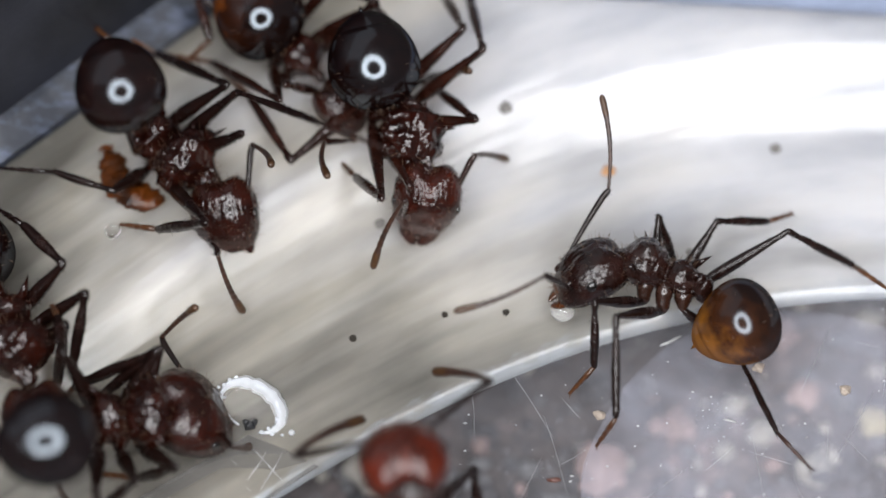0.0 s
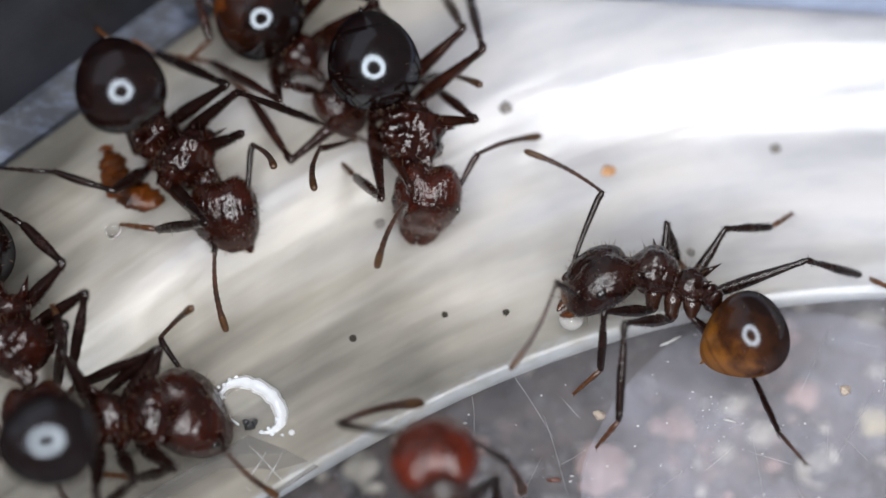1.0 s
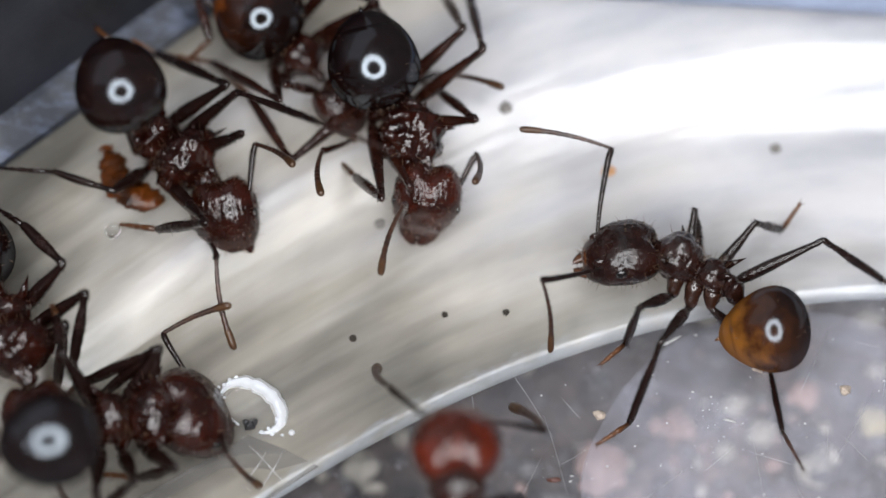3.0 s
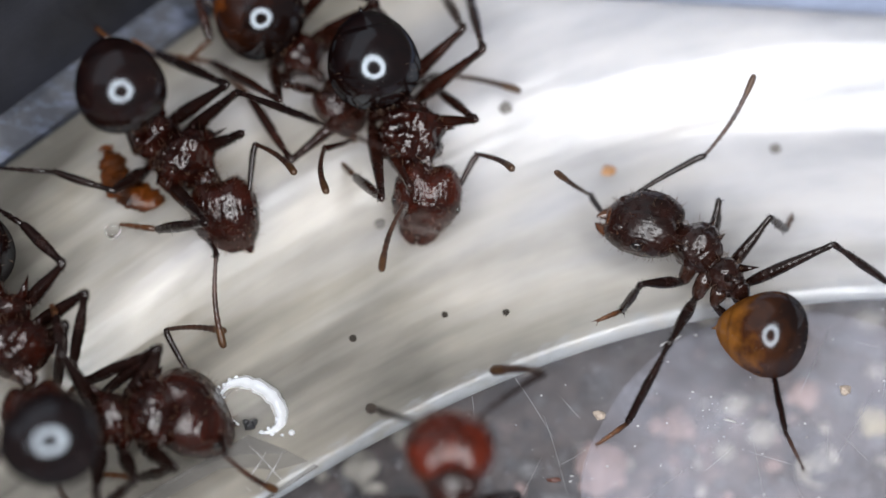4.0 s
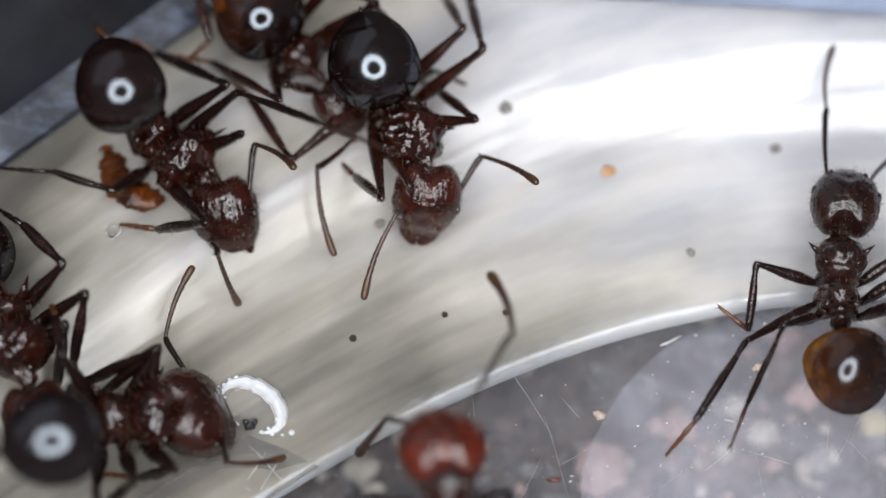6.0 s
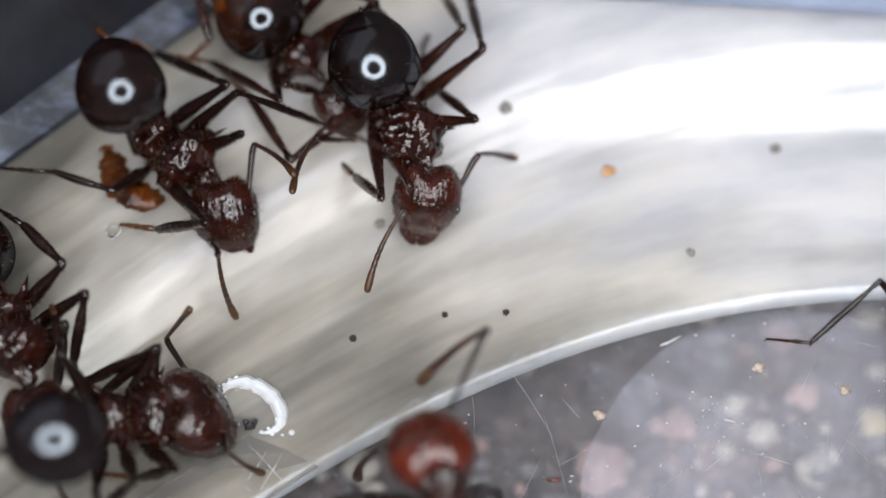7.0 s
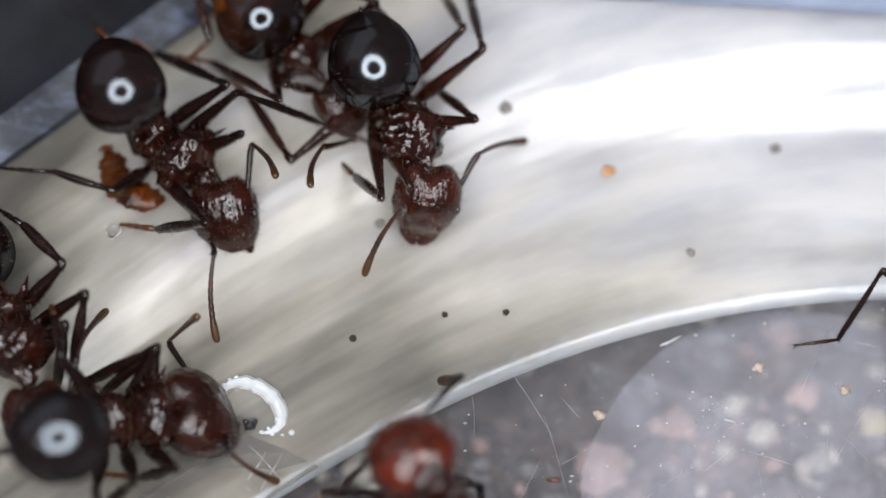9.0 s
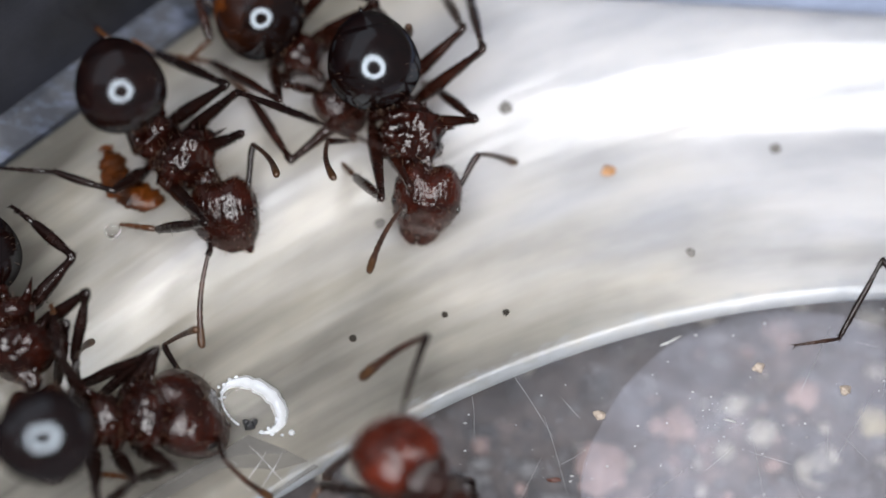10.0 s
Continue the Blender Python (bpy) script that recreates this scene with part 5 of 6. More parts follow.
ANT_G = {
    "body": [
        (0, (-0.54, -9.26, 3.30), (-0.71, -7.96, 3.70), (0.00, 0.00, 1.00)),
        (0.5, (-0.45, -9.26, 3.30), (-0.59, -7.96, 3.70), (0.00, 0.00, 1.00)),
        (1, (0.10, -9.22, 3.30), (-0.09, -7.89, 3.70), (0.00, 0.00, 1.00)),
        (1.5, (0.17, -9.19, 3.30), (0.11, -7.81, 3.70), (0.00, 0.00, 1.00)),
        (2, (0.37, -9.12, 3.30), (0.35, -7.66, 3.70), (0.00, 0.00, 1.00)),
        (2.5, (0.35, -9.18, 3.30), (0.35, -7.61, 3.70), (0.00, 0.00, 1.00)),
        (3.8, (0.19, -9.06, 3.30), (0.15, -7.68, 3.70), (0.00, 0.00, 1.00)),
        (4.5, (0.23, -9.10, 3.30), (0.17, -7.67, 3.70), (0.00, 0.00, 1.00)),
        (5.5, (0.12, -9.17, 3.30), (0.13, -7.65, 3.70), (0.00, 0.00, 1.00)),
    ] + [
        (6.8, (0.35, -8.93, 3.30), (-0.05, -7.69, 3.70), (0.00, 0.00, 1.00)),
        (7.5, (0.33, -8.79, 3.30), (-0.09, -7.64, 3.70), (0.00, 0.00, 1.00)),
        (8, (0.50, -8.79, 3.30), (-0.08, -7.69, 3.70), (0.00, 0.00, 1.00)),
        (9, (0.41, -8.50, 3.30), (-0.27, -7.70, 3.70), (0.00, 0.00, 1.00)),
        (9.5, (0.45, -8.46, 3.30), (-0.33, -7.68, 3.70), (0.00, 0.00, 1.00)),
        (10, (0.45, -8.44, 3.30), (-0.48, -7.63, 3.70), (0.00, 0.00, 1.00)),
    ],
    "head": [
        (0, (-0.73, -8.15, 3.90), (-0.94, -6.06, 3.72), (0.00, 0.00, 1.00)),
        (0.5, (-0.61, -8.15, 3.90), (-0.78, -6.06, 3.72), (0.00, 0.00, 1.00)),
        (1, (-0.11, -8.07, 3.90), (-0.33, -5.95, 3.72), (0.00, 0.00, 1.00)),
        (1.5, (0.10, -7.99, 3.90), (0.03, -5.82, 3.72), (0.00, 0.00, 1.00)),
        (2, (0.35, -7.84, 3.90), (0.33, -5.58, 3.72), (0.00, 0.00, 1.00)),
        (2.5, (0.35, -7.78, 3.90), (0.36, -5.38, 3.72), (0.00, 0.00, 1.00)),
        (3.8, (0.15, -7.87, 3.90), (0.11, -5.69, 3.72), (0.00, 0.00, 1.00)),
        (4.5, (0.16, -7.85, 3.90), (0.09, -5.62, 3.72), (0.00, 0.00, 1.00)),
        (5.5, (0.13, -7.82, 3.90), (0.13, -5.47, 3.72), (0.00, 0.00, 1.00)),
    ] + [
        (6.8, (-0.09, -7.89, 3.90), (-0.54, -5.88, 3.72), (0.00, 0.00, 1.00)),
        (7.5, (-0.13, -7.84, 3.90), (-0.61, -5.93, 3.72), (0.00, 0.00, 1.00)),
        (8, (-0.13, -7.90, 3.90), (-0.78, -6.05, 3.72), (0.00, 0.00, 1.00)),
        (9, (-0.33, -7.93, 3.90), (-1.11, -6.42, 3.72), (0.00, 0.00, 1.00)),
        (9.5, (-0.40, -7.92, 3.90), (-1.27, -6.44, 3.72), (0.00, 0.00, 1.00)),
        (10, (-0.56, -7.87, 3.90), (-1.62, -6.35, 3.72), (0.00, 0.00, 1.00)),
    ],
    "gaster": [
        (0, (-0.35, -10.32, 1.80), (-0.23, -11.28, 1.60)),
        (0.5, (-0.28, -10.32, 1.80), (-0.18, -11.28, 1.60)),
        (1, (0.33, -10.32, 1.80), (0.47, -11.29, 1.60)),
        (1.5, (0.25, -10.34, 1.80), (0.30, -11.34, 1.60)),
        (2, (0.41, -10.35, 1.80), (0.42, -11.41, 1.60)),
        (2.5, (0.36, -10.55, 1.80), (0.35, -11.68, 1.60)),
        (3.8, (0.24, -10.21, 1.80), (0.26, -11.22, 1.60)),
        (4.5, (0.31, -10.29, 1.80), (0.35, -11.33, 1.60)),
        (5.5, (0.13, -10.49, 1.80), (0.13, -11.59, 1.60)),
        (6.8, (0.83, -9.91, 1.80), (1.11, -10.82, 1.60)),
        (7.5, (0.85, -9.66, 1.80), (1.15, -10.52, 1.60)),
        (8, (1.21, -9.59, 1.80), (1.62, -10.41, 1.60)),
    ] + [
        (9, (1.25, -8.96, 1.80), (1.74, -9.58, 1.60)),
        (9.5, (1.39, -8.88, 1.80), (1.95, -9.48, 1.60)),
        (10, (1.58, -8.90, 1.80), (2.25, -9.52, 1.60)),
    ],
    "legs": {
        "fl": [
            (0, (-1.69, -7.56, 1.95), (-2.20, -7.59, 0.45), (-2.45, -7.65, 0.05)),
            (10, (-1.68, -7.39, 2.39), (-2.55, -6.67, 1.27), (-2.83, -7.02, 1.11)),
        ],
        "ml": [
            (0, (-2.13, -8.86, 1.95), (-2.65, -8.64, 0.45), (-2.90, -8.71, 0.05)),
        ],
        "hl": [
            (0, (-1.88, -10.13, 1.95), (-2.38, -10.70, 0.45), (-2.61, -11.15, 0.05)),
        ],
        "fr": [
            (0, (0.64, -6.63, 1.95), (0.79, -7.19, 0.45), (0.91, -7.79, 0.05)),
            (2.5, (1.67, -7.03, 1.44), (1.88, -7.45, -0.09), (1.98, -8.16, 0.01)),
            (5.5, (1.43, -6.93, 1.51), (1.63, -7.51, 0.03), (1.74, -8.22, 0.13)),
            (8, (0.96, -6.79, 1.23), (1.12, -8.28, 1.82), (1.24, -8.61, 1.18)),
            (10, (0.61, -6.55, 1.29), (0.77, -8.04, 1.87), (0.89, -8.37, 1.23)),
        ],
        "mr": [
            (0, (1.34, -8.86, 1.95), (1.85, -8.64, 0.45), (2.09, -8.71, 0.05)),
        ],
        "hr": [
            (0, (1.33, -10.13, 1.95), (1.82, -10.70, 0.45), (2.05, -11.15, 0.05)),
        ],
    },
    "antennae": {
        "l": [
            (0, (-3.07, -6.87, 2.99), (-1.69, -5.47, 1.99)),
            (0.2, (-2.91, -6.67, 2.77), (-1.60, -5.26, 1.70)),
            (0.4, (-2.94, -6.23, 3.17), (-1.06, -5.09, 3.07)),
            (0.6, (-2.83, -6.19, 4.10), (-1.27, -4.70, 3.69)),
            (0.8, (-2.60, -5.98, 3.39), (-0.55, -5.17, 3.46)),
            (1, (-2.24, -6.02, 2.84), (-0.47, -5.06, 1.96)),
            (1.2, (-2.08, -5.80, 2.92), (0.10, -5.51, 3.09)),
            (1.4, (-1.92, -6.00, 2.66), (0.24, -5.55, 2.57)),
            (1.6, (-1.62, -5.32, 3.05), (0.17, -4.40, 2.16)),
            (1.8, (-0.88, -4.72, 3.91), (0.76, -3.27, 3.62)),
            (2, (-0.64, -4.85, 4.65), (1.07, -3.50, 4.96)),
            (2.2, (-0.94, -4.93, 4.61), (-0.84, -2.75, 4.31)),
        ] + [
            (2.4, (-1.37, -5.01, 4.13), (-1.72, -2.91, 3.54)),
            (2.5, (-1.20, -4.87, 3.27), (-1.18, -3.05, 2.04)),
            (3.8, (-1.11, -5.57, 2.22), (-1.76, -5.13, 0.16)),
            (4.5, (-2.01, -5.56, 3.53), (-0.83, -3.70, 3.42)),
            (5, (-1.63, -5.24, 4.45), (-0.77, -3.22, 4.62)),
            (5.5, (-1.11, -5.22, 2.45), (-1.94, -4.83, 0.45)),
            (5.7, (-1.12, -5.31, 2.36), (-1.88, -5.20, 0.30)),
            (6.8, (-1.47, -6.23, 1.95), (-1.76, -5.77, -0.19)),
            (7.5, (-1.70, -6.50, 1.96), (-2.12, -5.82, -0.09)),
            (9, (-1.70, -6.55, 1.79), (-2.12, -5.99, -0.30)),
            (10, (-2.06, -6.34, 1.90), (-2.55, -5.78, -0.17)),
        ],
        "r": [
            (0, (1.00, -5.41, 3.51), (-0.17, -4.32, 2.00)),
            (0.5, (1.18, -5.50, 3.31), (1.22, -3.73, 2.01)),
            (1, (1.37, -6.62, 2.18), (1.71, -6.17, 0.05)),
            (1.5, (2.41, -6.42, 3.87), (4.39, -5.60, 3.38)),
            (2, (1.26, -5.04, 2.49), (2.09, -3.94, 0.78)),
            (2.5, (1.60, -6.68, 2.04), (1.96, -5.50, 0.21)),
            (3.8, (2.06, -5.39, 4.28), (1.05, -3.90, 3.01)),
            (4.5, (1.26, -5.75, 2.07), (1.56, -5.54, -0.10)),
            (5, (1.85, -5.20, 4.47), (2.78, -3.53, 5.56)),
            (5.5, (1.51, -4.97, 4.59), (2.01, -3.18, 5.75)),
            (5.7, (1.49, -5.00, 4.58), (1.66, -2.83, 4.32)),
            (6.8, (1.02, -4.98, 4.54), (-0.38, -4.97, 2.84)),
        ] + [
            (7, (0.87, -4.91, 4.57), (-0.54, -5.15, 2.90)),
            (7.2, (0.93, -4.80, 4.28), (-0.51, -4.87, 2.62)),
            (7.4, (1.29, -5.00, 3.27), (0.31, -4.32, 1.42)),
            (7.6, (1.01, -4.88, 3.06), (0.32, -3.88, 1.23)),
            (7.8, (0.91, -4.77, 3.33), (-0.02, -3.65, 1.68)),
            (8, (0.84, -4.80, 4.07), (-0.44, -4.45, 2.32)),
            (8.2, (0.57, -4.66, 3.75), (-0.58, -4.73, 1.87)),
            (8.4, (0.26, -4.60, 3.84), (-1.07, -4.98, 2.13)),
            (8.6, (0.42, -4.68, 3.54), (-0.70, -4.46, 1.66)),
            (8.8, (0.60, -4.89, 3.15), (-0.09, -4.03, 1.24)),
            (9, (0.43, -4.91, 2.95), (-0.05, -3.99, 1.01)),
            (9.2, (0.22, -4.82, 2.97), (-0.22, -3.40, 1.35)),
        ] + [
            (9.4, (0.01, -4.65, 3.48), (-0.78, -3.27, 1.96)),
            (9.6, (0.12, -4.71, 3.44), (-0.58, -3.97, 1.49)),
            (9.8, (-0.42, -4.58, 3.93), (-1.59, -3.90, 2.20)),
            (10, (-0.32, -4.63, 4.02), (-1.72, -4.65, 2.32)),
        ],
    },
}

QUARTERS = [i * 0.25 for i in range(41)]
HALVES = [i * 0.5 for i in range(21)]
build_ant("dark brown ant with an amber gaster walking over the plastic edge", ANT_A, QUARTERS, DARK_BODY, DARK_HEAD, AMBER, 0.92, 1.0, False, egg=0.30, feelers=0.85, tarsi={"hl": FUNICLE}, ridges=0.008, stout=0.9, slim=("hl",), bosses=0.034, jaws=0.9, jaw_skin=JAW, hip_skin=COXA)
build_ant("reddish brown ant drinking, with a shiny black raised gaster", ANT_B, HALVES, BODY, RED_BROWN_HEAD, BLACK, 1.02, 5.0, girth=1.22, stout=1.08, long=1.32, leg_skin=LEG, bosses=0.10)
build_ant("brown ant standing behind another, amber-brown gaster", ANT_C, HALVES, BODY, HEAD, AMBER_DARK, 1.0, 9.0, girth=0.8, wide=0.9, big=0.8, stout=1.0, long=0.85, leg_skin=LEG)
build_ant("dark brown ant drinking beside the wall with lowered head", ANT_D, HALVES, BODY, HEAD, DULL_BLACK, 0.96, 13.0, tarsi={"ml": LEG, "mr": DARK_LEG}, slim=("ml", "mr"), girth=1.4, stout=1.12, bosses=0.085)
build_ant("brown ant drinking at the clear droplet, dark round gaster", ANT_E, HALVES, BODY, HEAD, BLACK, 0.96, 17.0, False, girth=1.3, wide=1.15, big=1.18, stout=1.15)
build_ant("dark ant half hidden at the rim with angular legs", ANT_F, QUARTERS, BODY, HEAD, BLACK, 1.0, 21.0, False, tarsi={"hl": DARK_LEG, "ml": DARK_LEG}, girth=1.35, stout=1.2)
build_ant("red-headed ant close to the lens, on the clear floor", ANT_G, QUARTERS, BODY, RED_HEAD, BLACK, 1.0, 25.0, False, wide=1.16, big=1.02, jaws=0.5, feelers=1.35, stout=1.1)


# ---- drops, food, crumbs ----
def thing(name, mesh, material, label, category, group="", smooth=True):
    return tagged(new(name, mesh_of(name, *mesh, material, smooth)), label, category, group)


def at(p, mesh):
    return placed(mesh, Matrix.Translation(p))


drop = thing("water_drop", ball((0, 0, 0), 0.28, 14, (1, 1, .9)), MILKY, "pale milky drop held in the ant's jaws", "drop")
pud = (-4.16, -4.25, 0.29)
ring = []
for i in range(49):
    a = 2 * math.pi * i / 48
    ring.append((pud[0] + 0.66 * math.cos(a) + .0, pud[1] + 0.58 * math.sin(a) - .25 * math.cos(a), pud[2] + 0.02))
puddle = thing("puddle", at((pud[0], pud[1], pud[2] - .02), ball((0, 0, 0), 0.66, 12, (1, .9, .06))), LIQUID, "clear drop of sugar water with a bright rim", "puddle")
# The white rim and beads stand for the ring light mirrored in the drop's edge.
radii = [0.03 + (0.15 + 0.08 * noise.noise(Vector((k * .7, 0, 0)))) * math.sin(math.pi * min(1.0, k / 34)) ** 1.2 for k in range(44)]
part("rim", mesh_of("rim", *tube([ring[(38 + k) % 48] for k in range(44)], radii, 12), PALE_SHINE), puddle, "bright foamy rim")
puddle.visible_shadow = False
rng = random.Random(5)
for k in range(22):
    c = ring[(40 + rng.randrange(36)) % 48]
    r = rng.choice((.03, .04, .05, .065))
    part("bead", mesh_of("bead", *at((c[0] + rng.uniform(-.1, .1), c[1] + rng.uniform(-.08, .08), c[2] + .07), ball((0, 0, 0), r, 8, (1, 1, .8))), PALE_SHINE), puddle)
for p, r in (((-3.27, -4.89, 0.34), .07), ((-3.58, -4.56, 0.34), .05), ((-3.87, -3.80, 0.28), .05), ((-3.47, -4.95, 0.34), .035)):
    thing("water_drop", at(p, ball((0, 0, 0), r, 8, (1, 1, .6))), PALE_SHINE, "tiny bright drop beside the puddle", "drop", "tiny drops")
thing("grain", at((-4.18, -4.74, 0.41), join(ball((0, 0, 0), 0.12, 16, (1, .9, .9), .35, 3.0), ball((.09, .07, .02), 0.08, 12, (1, 1, .9), .3, 5.0), ball((-.08, .06, .03), 0.07, 12, (1, 1, .9), .3, 7.0))), GRAIN, "black grain in the sugar water", "grain")
thing("water_drop", at((-7.32, -0.23, 1.15), ball((0, 0, 0), 0.17, 14, (1, 1.2, .45))), LIQUID, "small clear drop on the plastic sheet", "drop")


def food():
    """Moist food: a soft lumpy smear that curves along the foot of the wall."""
    path = fine([(-7.62, 2.05, 1.12, .10, .1), (-7.45, 1.62, 1.14, .24, .2), (-7.32, 1.15, 1.16, .30, .2), (-6.98, .78, 1.15, .34, .2), (-6.52, .60, 1.13, .26, .2), (-6.24, .62, 1.13, .08, .1)], 7)
    radii = [max(.03, float(r) + .12 * noise.noise(Vector((k * .55, 3, 0)))) for k, (x, y, z, r, _) in enumerate(path)]
    verts, faces = tube([tuple(float(c) for c in q[:3]) for q in path], [float(r) for r in radii], 24)
    soft = []
    for p in verts:
        q = Vector(p)
        k = .12 * noise.noise(q * 4.5) + .08 * noise.noise(q * 10) + .04 * noise.noise(q * 21)
        soft.append((q.x + k, q.y + k * .7, 1.1 + (q.z - 1.1) * .55 + k * .6))
    thing("food_smear", (soft, faces), ORANGE, "soft moist orange-brown food smear beside the ants", "food")


food()


def speck(p, r, material, label, category, seed=0.0, flat=.6, lumps=.22):
    return thing(category.replace(" ", "_"), at(p, ball((0, 0, 0), r, 12, (1, 1, flat), lumps, seed)), material, label, category, category + "s on the plastic")


for k, (p, r) in enumerate((((-1.98, -2.50, 0.28), .085), ((0.04, -1.91, 0.32), .070), ((1.39, -1.87, 0.35), .075), ((1.43, 3.14, 1.06), .14), ((5.54, -0.30, 0.34), .10), ((7.60, 2.52, 0.31), .12), ((-1.42, 0.43, 0.39), .12))):
    speck(p, r, SPECK if k < 3 else GREY_SPECK, "tiny dark speck of dirt on the milky plastic", "speck", k * 3.0)
speck((3.75, 1.89, 0.32), .15, PALE_ORANGE, "small pale orange crumb on the milky plastic", "crumb", 4.0, .4, .7)
speck((6.93, -3.10, 0.06), .11, TAN, "small tan crumb on the clear floor", "crumb", 5.0, .6, .7)
speck((8.80, -3.66, 0.05), .11, TAN, "small tan crumb on the clear floor", "crumb", 6.0, .6, .7)
speck((3.42, -4.29, 0.05), .11, TAN, "small tan crumb on the clear floor", "crumb", 7.0, .3, .8)
thing("fleck", at((2.38, -5.88, 0.04), ball((0, 0, 0), .13, 9, (1.1, .4, .3), .4, 8.0)), FLECK, "dark brown fleck on the clear floor", "fleck")


def floor_dust():
    """Dust grains and scratches on the clear floor, joined."""
    rng = random.Random(11)
    bits = []
    for _ in range(190):
        x, y = rng.uniform(-5, 12), rng.uniform(-8, 0)
        if y > lip_y(x) - .2:
            continue
        r = rng.choice((.008, .010, .013, .017, .026))
        bits.append(at((x, y, r * .4), ball((0, 0, 0), r, 4, (rng.uniform(.7, 1.8), 1, .5), .4, rng.random() * 9)))
    cx, cy = 6.17, -4.41
    for _ in range(45):
        r = rng.choice((.006, .008, .010, .014))
        bits.append(at((rng.gauss(cx, .7), rng.gauss(cy, .45), r * .4), ball((0, 0, 0), r, 4, (rng.uniform(.7, 2.2), 1, .5), .4, rng.random() * 9)))
    tagged(new("floor_dust", mesh_of("floor_dust", *join(*bits), DUST)), "white dust grains scattered on the clear floor", "dust", kind="stuff")
    pits = []
    for k in range(150):
        r = rng.choice((.006, .008, .011, .015))
        x, y = (rng.gauss(cx, .9), rng.gauss(cy, .55)) if k < 90 else (rng.uniform(-3, 11), rng.uniform(-7, -2))
        if y < lip_y(x) - .3:
            pits.append(at((x, y, r * .3), ball((0, 0, 0), r, 4, (rng.uniform(.7, 2.2), 1, .5), .4, rng.random() * 9)))
    tagged(new("floor_specks", mesh_of("floor_specks", *join(*pits), GREY_SPECK)), "tiny dark specks and pits on the clear floor", "specks", kind="stuff")
    lines = []
    for _ in range(34):
        x, y = rng.uniform(-5, 12), rng.uniform(-8, -1)
        if y > lip_y(x) - .4:
            continue
        a, L = rng.gauss(1.9, .5), rng.uniform(.4, 2.2)
        q = [(x + math.cos(a) * L * t, y - math.sin(a) * L * t + .05 * L * t * t, .004) for t in steps(0, 1, 5)]
        lines.append(tube(q, [.002, .005, .006, .005, .002], 4))
    tagged(new("floor_scratches", mesh_of("floor_scratches", *join(*lines), SCRATCH)), "fine pale scratches in the clear floor", "scratches", kind="stuff")


floor_dust()


def scratch(name, a, b, r, material, label):
    q = [tuple(Vector(a).lerp(Vector(b), t) + Vector((0.02 * math.sin(t * 5), 0, 0))) for t in steps(0, 1, 6)]
    tagged(new(name, mesh_of(name, *tube(q, [r * .4, r, r * .8, r, r * .7, r * .3], 5), material)), label, "scratch", "scratches in the plastic")


for a, b in (((-4.86, -5.35, 0.31), (-4.10, -6.29, 0.28)), ((-4.54, -5.56, 0.33), (-3.70, -6.37, 0.17)), ((-4.17, -5.22, 0.33), (-3.44, -6.01, 0.28)), ((-3.82, -5.35, 0.32), (-4.17, -6.03, 0.30)), ((-3.46, -5.35, 0.31), (-3.89, -6.26, 0.28)), ((-4.32, -5.00, 0.31), (-3.82, -5.55, 0.31))):
    scratch("scratch", a, b, .013, DUST, "pale scratch in the milky plastic")
for a, b in (((2.19, -4.27, 0.00), (2.72, -6.31, 0.00)), ((0.63, -3.78, 0.00), (0.71, -4.90, 0.00)), ((1.50, -3.21, 0.00), (2.46, -4.90, 0.00)), ((3.01, -5.18, 0.00), (2.51, -5.53, 0.00))):
    scratch("scratch", a, b, .006, SCRATCH, "fine grey scratch in the clear floor")
for a, b in (((4.79, -2.54, 0.03), (5.30, -2.28, 0.03)), ((6.10, -4.39, 0.03), (6.41, -4.47, 0.03))):
    scratch("sliver", a, b, .035, DUST, "white sliver of plastic on the clear floor")


def back_bar():
    """Blue-grey rounded bar behind the sheet."""
    a, b = Vector((1.00, 6.78, 1.60)), Vector((15.82, 5.60, 1.63))
    pts = [tuple(a.lerp(b, t)) for t in steps(0, 1, 12)]
    tagged(new("back_bar", mesh_of("back_bar", *tube(pts, [.6] * 12, 16), plain("blue_grey_plastic", (0.22, 0.26, 0.36), 0.35))), "blue-grey plastic bar behind the milky sheet", "bar", kind="structure")


back_bar()


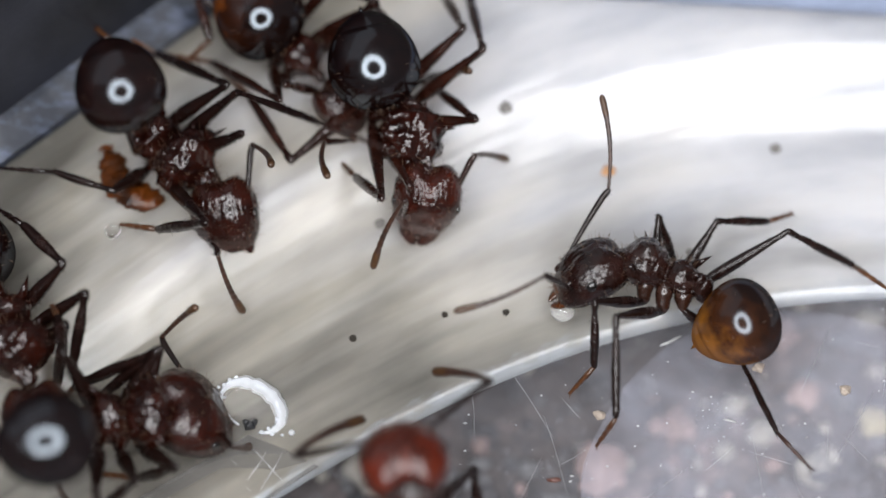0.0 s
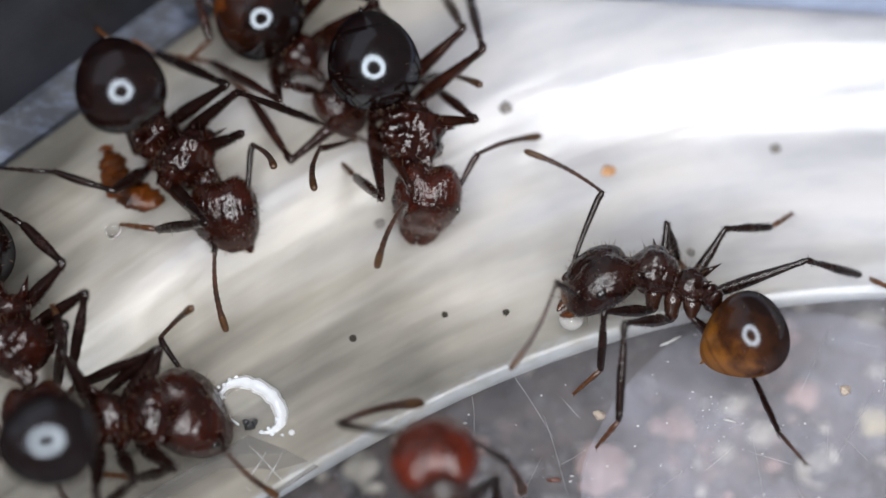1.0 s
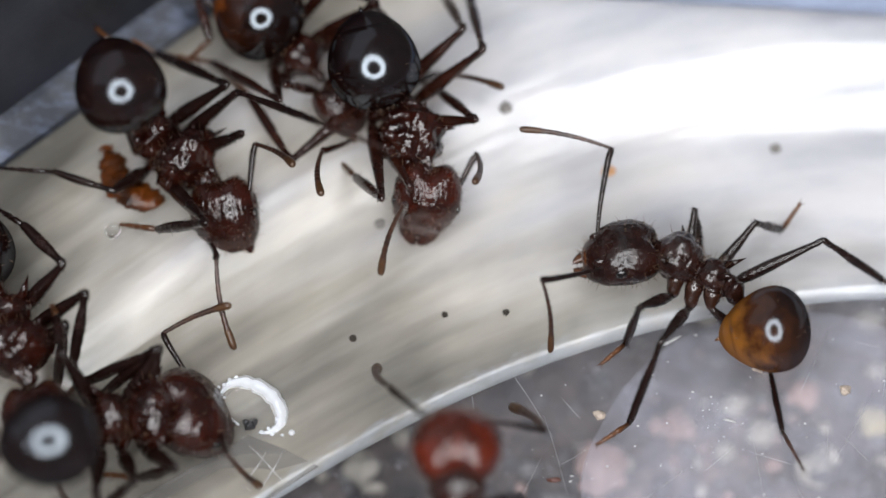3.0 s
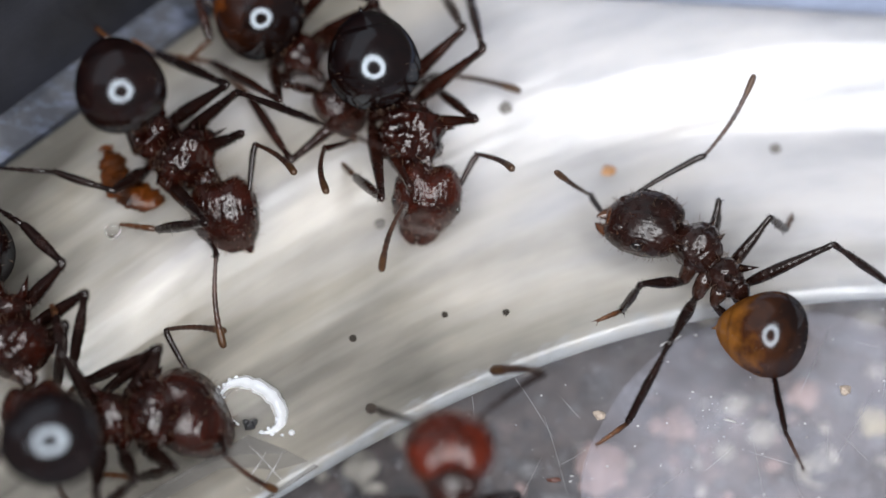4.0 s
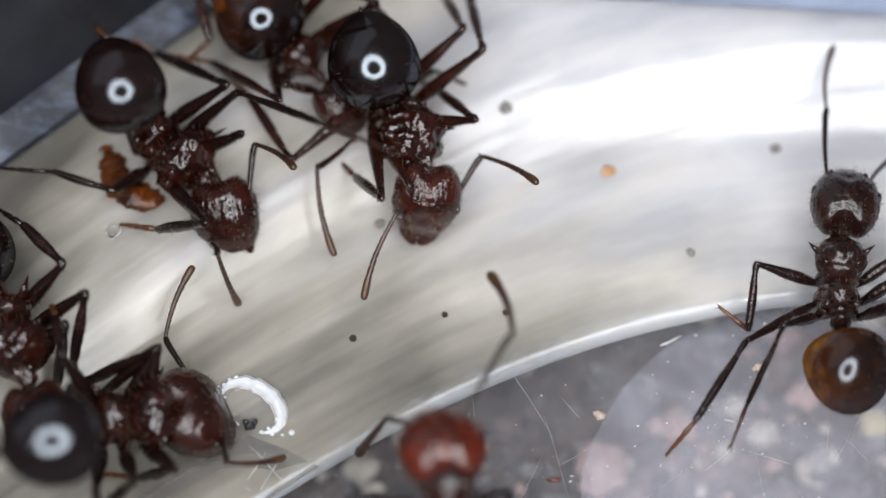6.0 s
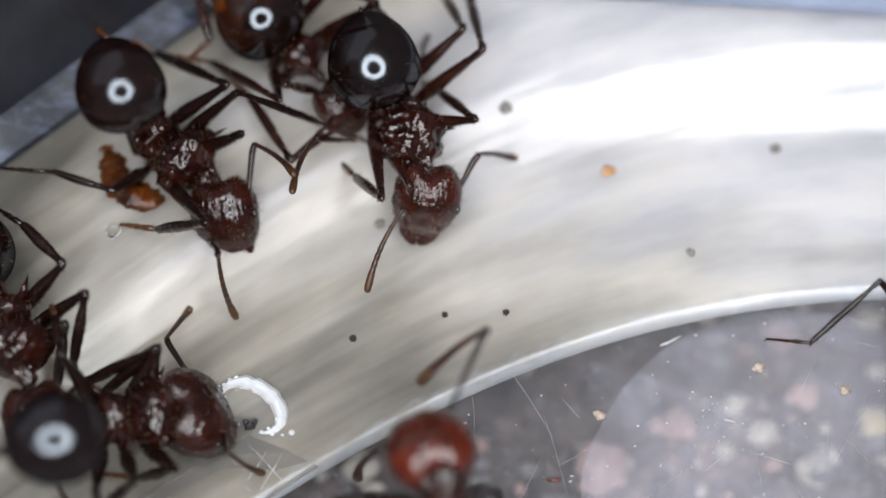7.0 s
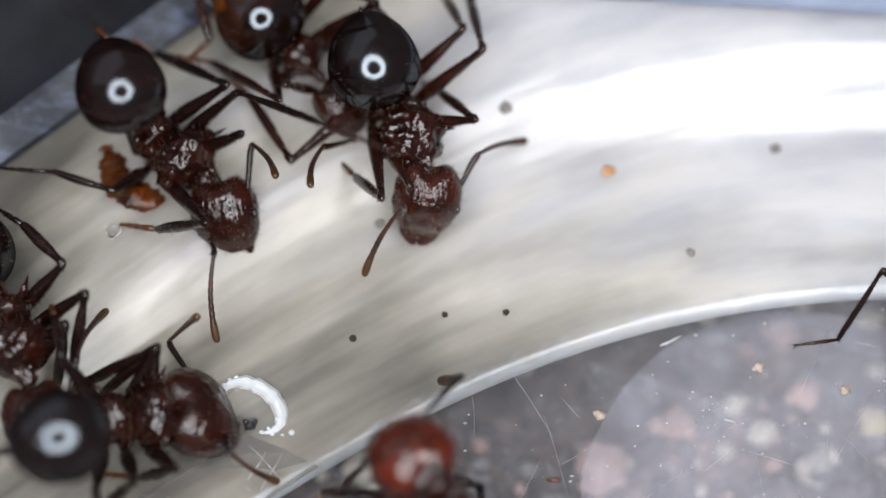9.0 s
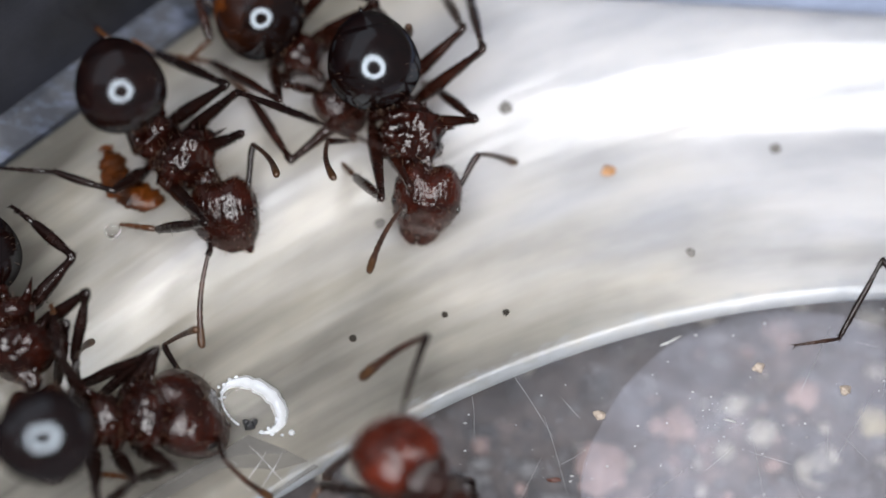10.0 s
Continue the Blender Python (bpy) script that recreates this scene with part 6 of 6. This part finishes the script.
def clear_strip():
    """Thin scratched strip of clear plastic lying against the edge of the sheet."""
    m, nt, b = nodes_of("grey_clear_strip")
    tr, mx = nt.nodes.new("ShaderNodeBsdfTransparent"), nt.nodes.new("ShaderNodeMixShader")
    b.inputs["Base Color"].default_value = (0.105, 0.10, 0.095, 1)
    b.inputs["Roughness"].default_value = 0.25
    b.inputs["Specular IOR Level"].default_value = 0.2
    r = nt.nodes.new("ShaderNodeMapRange")
    r.inputs["To Min"].default_value, r.inputs["To Max"].default_value = 0.45, 0.75
    nt.links.new(noise_tex(nt, 500, 3), r.inputs["Value"])
    nt.links.new(r.outputs[0], mx.inputs[0])
    nt.links.new(tr.outputs[0], mx.inputs[1])
    nt.links.new(b.outputs[0], mx.inputs[2])
    nt.links.new(mx.outputs[0], nt.nodes["Material Output"].inputs[0])
    low = [(-6.85, -6.71, 0.31), (-5.09, -5.56, 0.32), (-4.20, -4.97, 0.33), (-3.46, -5.28, 0.32), (-2.69, -5.65, 0.20), (-3.80, -6.46, 0.15), (-4.15, -6.74, 0.11)]
    n = len(low)
    verts = low + [(x, y, z + .04) for x, y, z in low]
    faces = [tuple(range(n)), tuple(range(n, 2 * n))[::-1]] + [(k, n + k, n + (k + 1) % n, (k + 1) % n) for k in range(n)]
    ob = tagged(new("clear_strip", mesh_of("clear_strip", verts, faces, m, False)), "thin scratched clear plastic strip on the milky sheet", "strip", kind="structure")
    ob.visible_shadow = False


clear_strip()


def soil_grit():
    """Loose grit on the soil."""
    for name, mat, label, seed, count in (("grit", GREY, "grey grit on the soil under the clear floor", 21, 160), ("pale_grit", PALE, "pale grit on the soil under the clear floor", 22, 90), ("dark_grit", DARK_STONE, "dark grit on the soil under the clear floor", 23, 320), ("pink_grit", PINK, "pinkish grit on the soil under the clear floor", 24, 90)):
        rng = random.Random(seed)
        bits = []
        for _ in range(count):
            r = rng.choice((.06, .08, .1, .14, .2, .28))
            bits.append(at((rng.uniform(-6, 12), rng.uniform(-8, 2), -5.2 + rng.uniform(-.15, .2)), ball((0, 0, 0), r, 5, (rng.uniform(.7, 1.5), rng.uniform(.7, 1.4), .7), .5, rng.random() * 20)))
        tagged(new(name, mesh_of(name, *join(*bits), mat)), label, "grit", kind="stuff")


soil_grit()


def stone(p, r, material, label, seed, stretch=(1, 1, .6)):
    p = (p[0] * 1.024, p[1] + 1.06, p[2] - 1.7)
    thing("stone", at(p, ball((0, 0, 0), r, 14, stretch, .35, seed)), material, label, "stone", "stones under the clear floor")


stone((3.57, -4.07, -3.20), .62, PINK, "pink stone in the soil under the clear floor", 1.0)
stone((8.48, -4.11, -3.20), .40, PALE, "pale stone in the soil under the clear floor", 2.0)
stone((9.93, -2.78, -3.20), .38, CREAM, "cream stone in the soil under the clear floor", 3.0)
stone((7.31, -3.09, -3.20), .36, PALE, "pale stone in the soil under the clear floor", 4.0)
stone((8.36, -2.00, -3.30), .40, PINK, "pink stone in the soil under the clear floor", 5.0)
stone((6.45, -3.57, -3.20), .26, PALE, "small pale stone in the soil under the clear floor", 6.0)
stone((8.83, -3.63, -3.20), .24, PALE, "small pale stone in the soil under the clear floor", 7.0)
stone((7.87, -0.26, -3.30), .45, PINK, "pink stone in the soil under the clear floor", 8.0)
stone((5.40, -2.76, -3.40), .42, PINK, "dull pink stone in the soil under the clear floor", 9.0)
stone((8.62, -4.50, -2.75), .24, DARK_STONE, "dark stone in the soil under the clear floor", 10.0, (1.2, .6, .5))
stone((8.84, -3.98, -2.80), 0.17, PALE, "small pale stone in the soil under the clear floor", 21.0)
stone((8.72, -3.18, -2.80), 0.15, PALE, "small pale stone in the soil under the clear floor", 22.0)
stone((6.42, -3.78, -2.80), 0.19, PALE, "small pale stone in the soil under the clear floor", 23.0)
stone((8.18, -4.19, -2.80), 0.2, PALE, "small pale stone in the soil under the clear floor", 24.0)
stone((-1.85, -3.96, -3.20), .4, PALE, "pale stone in the soil under the clear floor", 11.0)


def fog_patch():
    """Round patch of breath-like fog on the underside of the clear floor."""
    m, nt, b = nodes_of("fogged_plastic")
    tr, mx = nt.nodes.new("ShaderNodeBsdfTransparent"), nt.nodes.new("ShaderNodeMixShader")
    b.inputs["Base Color"].default_value = (0.37, 0.365, 0.43, 1)
    b.inputs["Roughness"].default_value = 0.6
    r = nt.nodes.new("ShaderNodeMapRange")
    r.inputs["To Min"].default_value, r.inputs["To Max"].default_value = -0.12, 0.38
    nt.links.new(noise_tex(nt, 420, 7, 0.7), r.inputs["Value"])
    nt.links.new(r.outputs[0], mx.inputs[0])
    nt.links.new(tr.outputs[0], mx.inputs[1])
    nt.links.new(b.outputs[0], mx.inputs[2])
    nt.links.new(mx.outputs[0], nt.nodes["Material Output"].inputs[0])
    c = (7.94, -6.06, -0.95)
    rim = [(c[0] + (4.9 + .12 * noise.noise(Vector((math.cos(a) * 3, math.sin(a) * 3, 1)))) * math.cos(a), c[1] + 5.0 * math.sin(a)) for a in steps(0, 2 * math.pi * 89 / 90, 90)]
    verts = [(x, y, z) for z in (-0.96, -0.93) for x, y in rim]
    faces = [tuple(range(90))[::-1], tuple(range(90, 180))] + [(k, (k + 1) % 90, 90 + (k + 1) % 90, 90 + k) for k in range(90)]
    ob = tagged(new("fog_patch", mesh_of("fog_patch", verts, faces, m, False)), "round fogged patch under the clear floor", "fog patch", kind="structure")
    ob.visible_shadow = False


fog_patch()


def motions():
    for rig in RIGS:
        keys = [(t, pose_ant(rig, t)) for t in rig["times"]]
        if not rig["still"]:
            walk(rig["root"], [(t, metres(p["root"])) for t, p in keys])
        for key, ob in rig["obs"].items():
            if rig["still"] and not key[1:] in ("_scape", "_funiculus"):
                continue
            walk(ob, [(t, metres(p["root"].inverted() @ p[key])) for t, p in keys])
    head = RIGS[0]["table"]["head"]
    rows = []
    for t in QUARTERS:
        a, b, up = at_time(head, t)
        inside = min(1.0, max(0.0, (t - 1.1) / 0.9))
        rows.append((t, metres(Matrix.Translation(aim(a, b, up) @ Vector((1.62 - .9 * inside, 0, -.50 + .45 * inside))))))
    walk(drop, rows)


motions()
